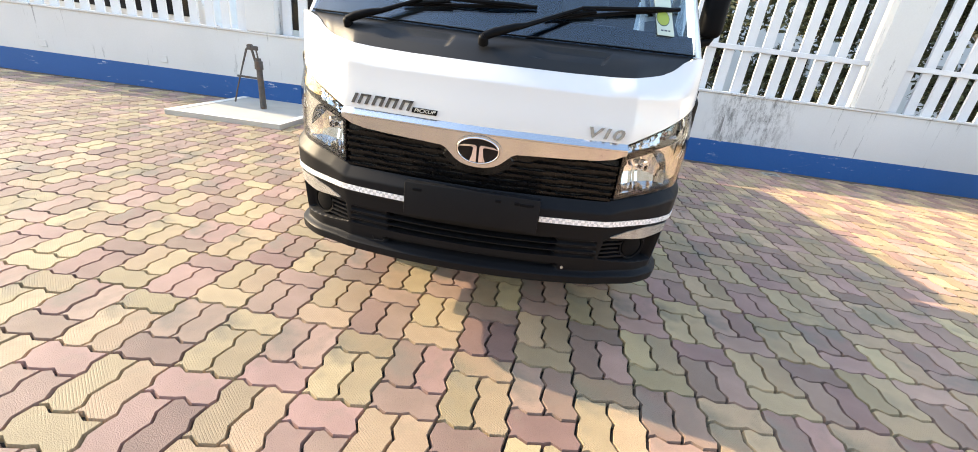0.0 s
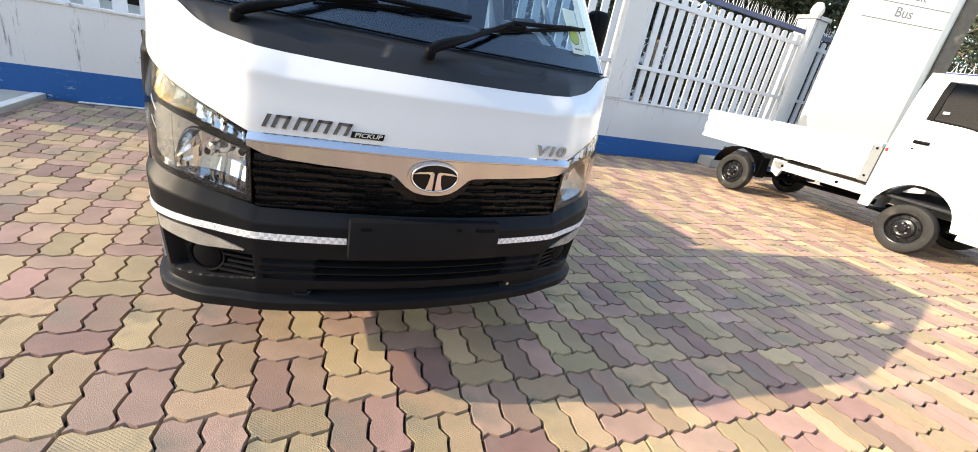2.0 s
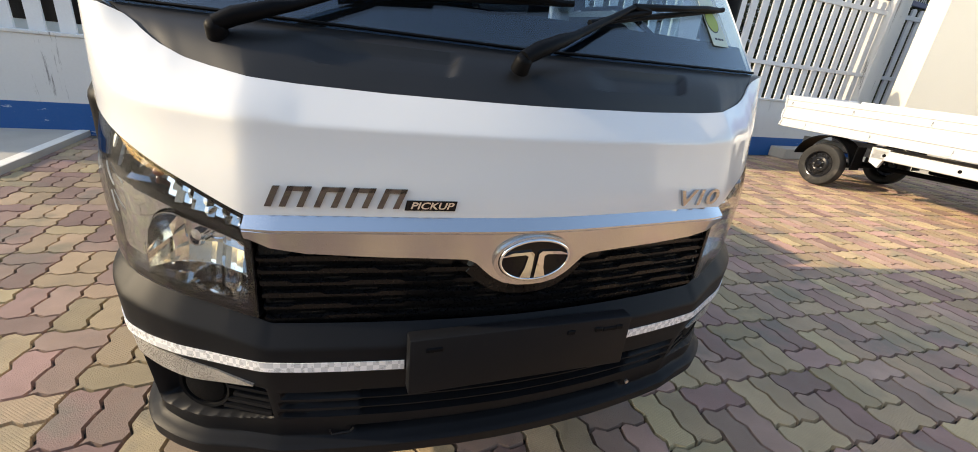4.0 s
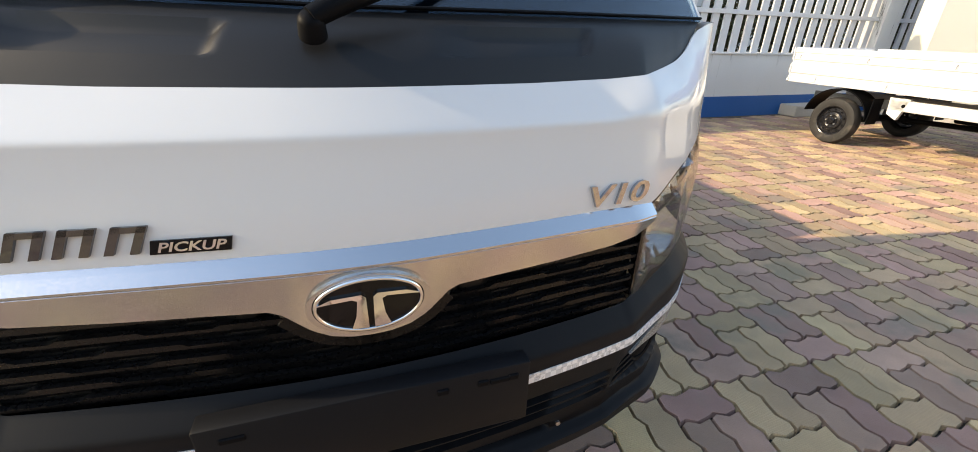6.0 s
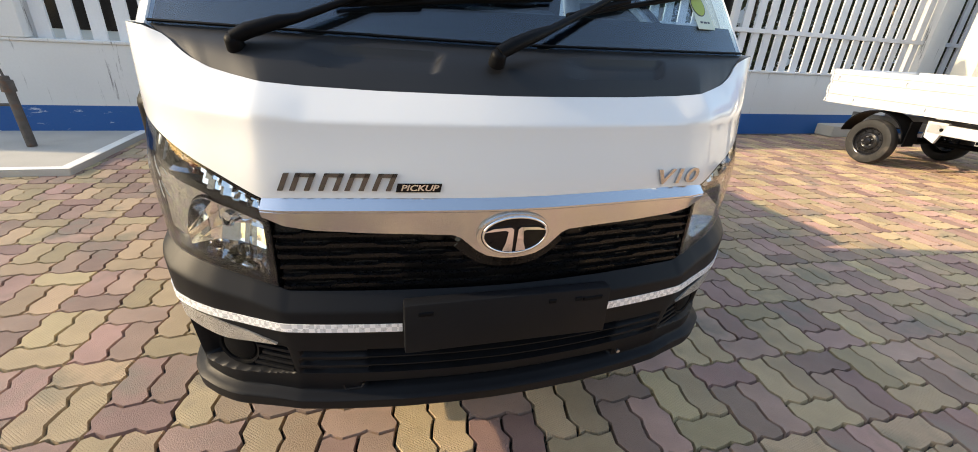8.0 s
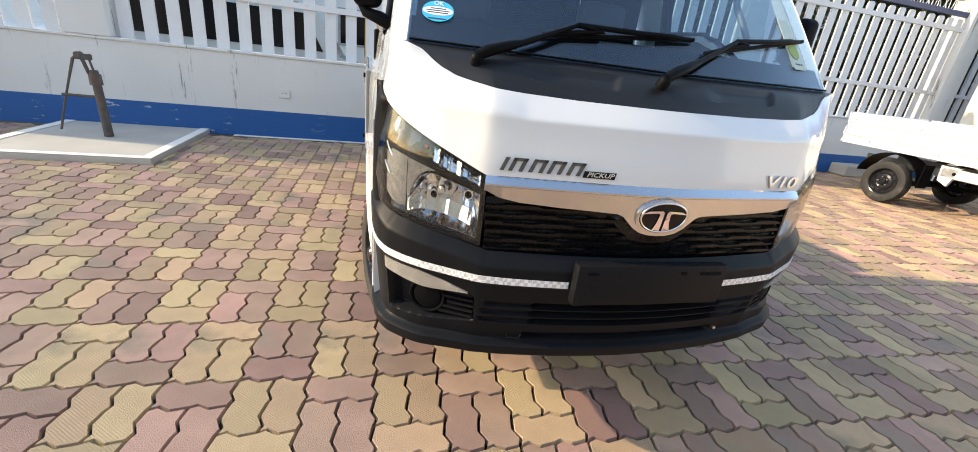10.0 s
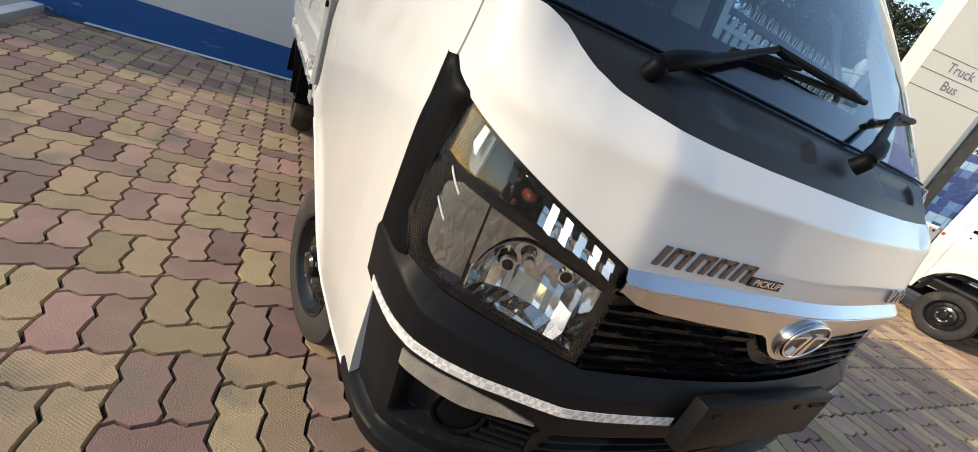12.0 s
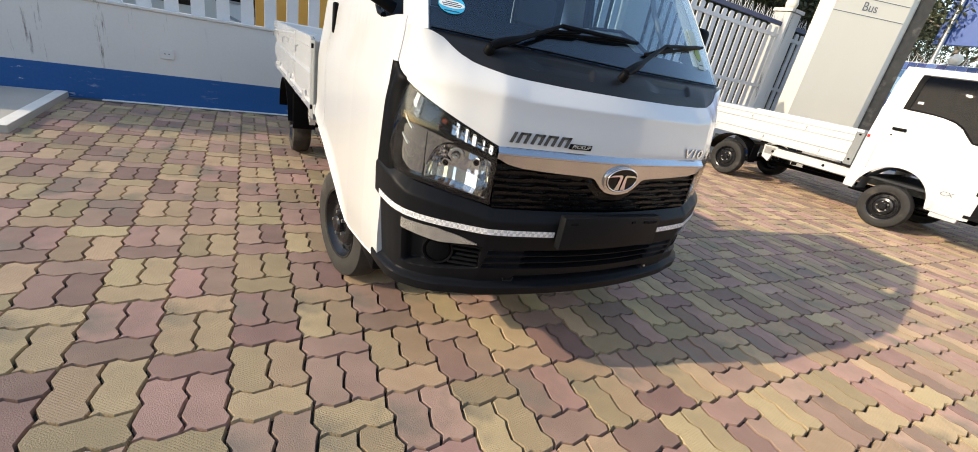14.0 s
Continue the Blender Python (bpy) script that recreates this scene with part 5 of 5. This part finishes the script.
part("lever", pipe([(-.03, 0, .83), (-.13, 0, .86), (-.19, 0, .80), (-.27, -.01, .55), (-.36, -.02, .26), (-.42, -.02, .05)], [.016, .018, .015, .011, .010, .012], 10), RUST, pump, smooth=60)
part("spout", pipe([(-.02, 0, .42), (-.12, -.02, .425), (-.33, -.04, .43)], .015, 12), RUST, pump, smooth=60)

# ---- sign pylon behind the second truck ----
PYLON = pose(9.62, 6.80, 0, 0, 0, -24)
pylon = thing("sign_pylon", "tall cream sign pylon with grey lettered rows", "sign pylon", PYLON)
W = 1.98
outline = [(0, 0), (W - .30, 0), (W, .16), (W, .50), (0, .50)]
part("pylon_body", prism(outline, 6.2, Matrix.Translation((0, 0, .003))), CREAM, pylon)
for z in (3.44, 3.76, 4.08):
    part("row_line", box(.0, W - .31, -.004, -.001, z, z + .014), LETTER_GREY, pylon)
for word, z in (("Bus", 3.61), ("Truck", 3.93)):
    part("row_word", writing(word, .25, .002, Matrix.Translation((.80, -.004, z)) @ Matrix.Rotation(radians(90), 4, "X"), 1.0, .0), LETTER_GREY, pylon)

column = thing("gate_column", "dark weathered column standing beside the cream pylon", "column", pose(11.60, 6.12, 0, 0, 0, -24))
part("shaft", box(-.15, .15, -.10, .10, -.02, 5.4, .012, 1), DARKSTONE, column)

# ---- tiled wall at the far side, sign and trees beyond ----
TILED = pose(15.0, 8.15, 0, 0, 0, -87)       # along the far side of the yard, its face towards -x
tiled = tagged(part("wall_east", box(0, 22, 0, .25, -.2, 3.15, .01, 1), PLASTER), "boundary wall faced with small navy and pale blue tiles", "wall", kind="structure")
tiled.matrix_world = TILED
tile_mesh = {}
tile_rng = random.Random(21)
for i in range(20):
    for j in range(14):
        tone = tile_rng.choice((TILE_A, TILE_A, TILE_B, TILE_C))
        if tone not in tile_mesh:
            o = part("tile", box(.003, .207, -.016, -.002, .003, .207, .004, 1), tone, tiled)
            tile_mesh[tone] = o.data
        else:
            o = part("tile", tile_mesh[tone], tone, tiled)
        o.location = (.21 * i, 0, .20 + .21 * j)
sp = []
for i in range(120):
    x = .045 + i * .09
    sp.append(rod((x, .12, 3.15), (x + (.05 if i % 2 else -.05), .12 + (.04 if i % 3 else -.05), 3.40), .012, .002, 5))
tagged(part("spike", merge(*sp), PAINTWHITE, tiled, "row of thin white spikes"), kind="stuff")
glb = tagged(part("globe_lamp", lathe([(.0005, .30), (.08, .28), (.14, .20), (.15, .12), (.12, .04), (.05, 0), (.0005, 0)], TILED @ Matrix.Translation((1.75, .12, 3.16)), 20), CREAM, smooth=60), "round cream lamp globe on the tiled wall", "lamp")
board = thing("blue_signboard", "blue signboard on a grey post beyond the wall", "signboard", pose(18.0, 8.2, 0, 0, 0, -87))
part("board", box(0, 5.2, 0, .14, 4.05, 7.0, .01, 1), SIGNBLUE, board)
part("post", rod((.25, -.10, 0), (.25, -.10, 7.2), .07, seg=12), STEEL, board, smooth=60)
part("board_word", writing("ON", .45, .004, Matrix.Translation((1.35, -.006, 4.65)) @ Matrix.Rotation(radians(90), 4, "X")), STICKER_WHITE, board)


def leaf_cloud(centres, count, size, seed):
    """Many small folded leaves scattered through clumps."""
    r = random.Random(seed)
    pts, faces = [], []
    for _ in range(count):
        c, rad = r.choice(centres)
        d = Vector((r.gauss(0, 1), r.gauss(0, 1), r.gauss(0, .8)))
        p = Vector(c) + d.normalized() * rad * r.random() ** .4
        a = Euler((r.uniform(-1, 1), r.uniform(-1, 1), r.uniform(0, 6.3))).to_matrix()
        s = size * r.uniform(.6, 1.3)
        k = len(pts)
        pts += [p + a @ Vector(q) * s for q in ((-.5, 0, 0), (0, .22, .07), (.5, 0, 0), (0, -.22, .07))]
        faces += [(k, k + 1, k + 2), (k, k + 2, k + 3)]
    return pts, faces


def tree(x, y, h, seed, spread=1.6, label="roadside tree with a pale trunk and dusty green leaves"):
    r = random.Random(seed)
    t = thing("tree", label, "tree", pose(x, y, 0), "trees along the road")
    lean = Vector((r.uniform(-.3, .3), r.uniform(-.3, .3), 0))
    ps = [Vector((0, 0, -.2)), lean * .3 + Vector((0, 0, h * .25)), lean * .7 + Vector((.06, 0, h * .5)), lean + Vector((0, 0, h * .8))]
    limbs = [pipe(ps, [.19, .15, .12, .06], 10)]
    clumps = [((lean.x, lean.y, h * .85), spread * .7)]
    for k in range(7):
        a = k * 2.4 + r.random()
        b = ps[2].lerp(ps[3], r.random())
        e = b + Vector((math.cos(a), math.sin(a), r.uniform(.2, .8))) * spread * r.uniform(.7, 1.1)
        limbs.append(pipe([b, b.lerp(e, .5) + Vector((0, 0, .1)), e], [.06, .04, .02], 7))
        clumps.append((tuple(e), spread * r.uniform(.35, .6)))
    part("trunk", merge(*limbs), BARK, t, smooth=60)
    part("crown", leaf_cloud(clumps, 2600, .20, seed), LEAF, t)
    return t


for i, (x, y, h, s) in enumerate(((3.0, 13.5, 5.0, 1.9), (6.8, 12.2, 4.6, 1.8), (10.2, 13.0, 5.2, 2.0), (13.6, 11.5, 5.0, 1.9), (17.6, 9.8, 6.5, 1.9), (19.5, 13.5, 6.0, 2.2), (23.5, 9.5, 6.5, 2.4), (-12.5, 14.5, 5.0, 2.0), (27, 13, 7, 2.6))):
    tree(x, y, h, 10 + i, s)


def hedge(x0, x1, y, h, seed, label="dusty dark hedge beyond the fence", per=800):
    r = random.Random(seed)
    cl = [((r.uniform(x0, x1), y + r.uniform(-.4, .4), r.uniform(.2, h)), r.uniform(.4, .7)) for _ in range(int((x1 - x0) * 2 * h))]
    return tagged(part("hedge", leaf_cloud(cl, int((x1 - x0) * per), .17, seed), LEAF), label, "hedge", kind="stuff")


hedge(2.0, 16, 10.6, 6.4, 3, per=5200)
hedge(12.5, 30, 12.4, 6.5, 8, "tall dark thicket of trees beyond the yard", 1800)

# ---- street beyond the fence ----
road = tagged(part("road", box(-60, 60, 12.0, 19.0, -.02, .006), ROAD), "worn grey asphalt road beyond the fence", "road", kind="structure")
house = thing("long_building", "pale blue-grey rendered building across the road", "building", pose(-9, 22, 0))
# beyond x = 16 the building is an added backdrop that blocks bright sky
part("wall", box(-22, 44, 0, 7, -.2, 5.5), BUILDING, house)
part("roof", box(-22.4, 44.4, -.5, 7.4, 5.5, 5.75), GREY, house)
for k in range(20):
    w = part("window", box(-20 + 3.2 * k, -18.4 + 3.2 * k, -.03, .02, 1.2, 2.7), GREY, house)
    part("pane", box(-19.9 + 3.2 * k, -18.5 + 3.2 * k, -.04, -.032, 1.3, 2.6), GLOSSBLACK, w)


def parked_van(x, y, turn, mat, label):
    v = thing("parked_van", label, "van", pose(x, y, 0, 0, 0, turn), "vehicles parked across the fence")
    side = [(-2.1, .35), (2.1, .35), (2.15, .95), (1.75, 1.10), (1.35, 1.85), (-2.0, 1.9), (-2.12, 1.0)]
    turn_m = Matrix(((1, 0, 0, 0), (0, 0, 1, 0), (0, 1, 0, 0), (0, 0, 0, 1)))
    part("body", prism(list(reversed(side)), 1.5, Matrix.Translation((0, -.75, 0)) @ turn_m), mat, v)
    glass = [(-1.85, 1.15), (1.50, 1.15), (1.22, 1.72), (-1.85, 1.75)]
    part("side_glass", prism(list(reversed(glass)), 1.52, Matrix.Translation((0, -.76, 0)) @ turn_m), GLOSSBLACK, v)
    part("stripe", box(-2.0, 2.0, -.762, .762, .74, .80), INK, v)
    for px in (-1.3, 1.35):
        for py in (-.72, .72):
            part("wheel", lathe([(.0005, -.09), (.24, -.09), (.30, -.06), (.30, .06), (.24, .09), (.0005, .09)], Matrix.Translation((px, py, .30)) @ Matrix.Rotation(radians(90), 4, "X"), 24), RUBBER, v)
    return v


VANBLUE = material("pale_blue_van_paint", (0.42, 0.52, 0.58), 0.35, var=0.05, bump=0.0, coat=0.5)
VANYELLOW = material("yellow_taxi_paint", (0.60, 0.33, 0.05), 0.4, var=0.06, bump=0.0, coat=0.4)
VANWHITE = material("dusty_white_van_paint", (0.62, 0.62, 0.60), 0.4, var=0.06, bump=0.0, coat=0.4)
parked_van(-3.6, 9.7, 3, VANBLUE, "pale blue parked van seen through the fence")
parked_van(-8.4, 9.4, 3, VANWHITE, "dusty white parked van seen through the fence")
parked_van(-.72, 10.9, 93, VANYELLOW, "yellow parked taxi van seen through the fence")

# ---- ground and pavers ----
ground = tagged(part("ground", ([(-400, -400, -.035), (400, -400, -.035), (400, 400, -.035), (-400, 400, -.035)], [(0, 1, 2, 3)]), DIRT), "dusty bare ground stretching away", "ground", kind="structure")
PW, PL = .136, .272
LATTICE = pose(-.281, 1.781, 0)
ALONG, ACROSS = (1.004, -.0018), (-.0287, 1.0351)   # directions of the paver columns' width and of their length
yard = tagged(part("pavement", box(-11.5, 15, -9, 6.3, -.034, -.029), JOINT), "yard paved with ochre and mauve zigzag interlocking pavers", "paving", kind="structure")
yard.matrix_world = LATTICE


def laid(a, b):
    """A place of the laying pattern on the yard."""
    return a * ALONG[0] + b * ACROSS[0], a * ALONG[1] + b * ACROSS[1]


def wave(p):
    """The zigzag of the joints: a quick swing and a slow one for each paver width."""
    return .0108 * lerp((p / PW) % 1.0, [0, .22, .55, 1.0], [0, 1, -1, 0])


def paver(a0, a1, b0, b1):
    """A paver's top and sloped edges over the plain rectangle a0..a1, b0..b1 of the lattice."""
    j = .0034
    def steps(p, q):
        """From p towards q: each corner and the turns of the zigzag between."""
        w = round(abs(q - p) / PW)
        cuts = [k + d for k in range(w) for d in (0, .22, .55)]
        return [p + PW * c for c in cuts]
    rim = [(a, b0) for a in steps(a0, a1)] + [(a1, b) for b in steps(b0, b1)] + [(a, b1) for a in [a1] + [x for x in reversed(steps(a0, a1)) if x > a0 + 1e-6]] + [(a0, b) for b in [b1] + [y for y in reversed(steps(b0, b1)) if y > b0 + 1e-6]]
    ca, cb = (a0 + a1) / 2, (b0 + b1) / 2
    def ring(inset, z):
        out = []
        for a, b in rim:
            sa = 1 - inset / ((a1 - a0) / 2)
            sb = 1 - inset / ((b1 - b0) / 2)
            out.append((*laid(ca + (a - ca) * sa + wave(b), cb + (b - cb) * sb + wave(a)), z))
        return out
    k = len(rim)
    pts = ring(j + .0040, 0.0) + ring(j, -.032)
    faces = [tuple(range(k))] + [(i, i + k, (i + 1) % k + k, (i + 1) % k) for i in range(k)]
    return pts, faces


def cluster(k, c):
    """The three pavers of one cluster: two upright beside each other and one across."""
    a, b = k * PL, c * 1.5 * PL
    if k % 2 == 0:
        up, across = (b - PL, b), (b - 1.5 * PL, b - PL)
    else:
        across, up = (b - PW, b), (b - 1.5 * PL, b - PW)
    return [(a, a + PW, *up), (a + PW, a + PL, *up), (a, a + PL, *across)]


lots = {0: ([], []), 1: ([], [])}
shared, made = {}, 0
rng = random.Random(5)
for k in range(-40, 50):
    for c in range(-22, 16):
        for i, (a0, a1, b0, b1) in enumerate(cluster(k, c)):
            tone = (k + c) % 2
            if not (-11.2 < a0 < 12.5 and -8.5 < b0 < 5.95):
                continue
            ca, cb = (a0 + a1) / 2, (b0 + b1) / 2
            lift = rng.uniform(-.0025, .0015)
            if -2.35 < ca < 2.25 and -1.0 < cb < 1.35 and made < 300:
                key = (k % 2, c % 2, i, tone)
                oa, ob_ = k * PL, (c - c % 2) * 1.5 * PL
                if key not in shared:
                    p = part("paver", paver(a0 - oa, a1 - oa, b0 - ob_, b1 - ob_), PAVER_P if tone == 0 else PAVER_Y, yard)
                    shared[key] = p.data
                else:
                    p = part("paver", shared[key], PAVER_P if tone == 0 else PAVER_Y, yard)
                p.location = (*laid(oa, ob_), lift)
                made += 1
            else:
                pts, faces = lots[tone]
                q, f = paver(a0, a1, b0, b1)
                n0 = len(pts)
                pts += [(x, y, z + lift) for x, y, z in q]
                faces += [tuple(t + n0 for t in g) for g in f]
for tone in (0, 1):
    tagged(part("paver_field", lots[tone], PAVER_P if tone == 0 else PAVER_Y, yard), kind="stuff")
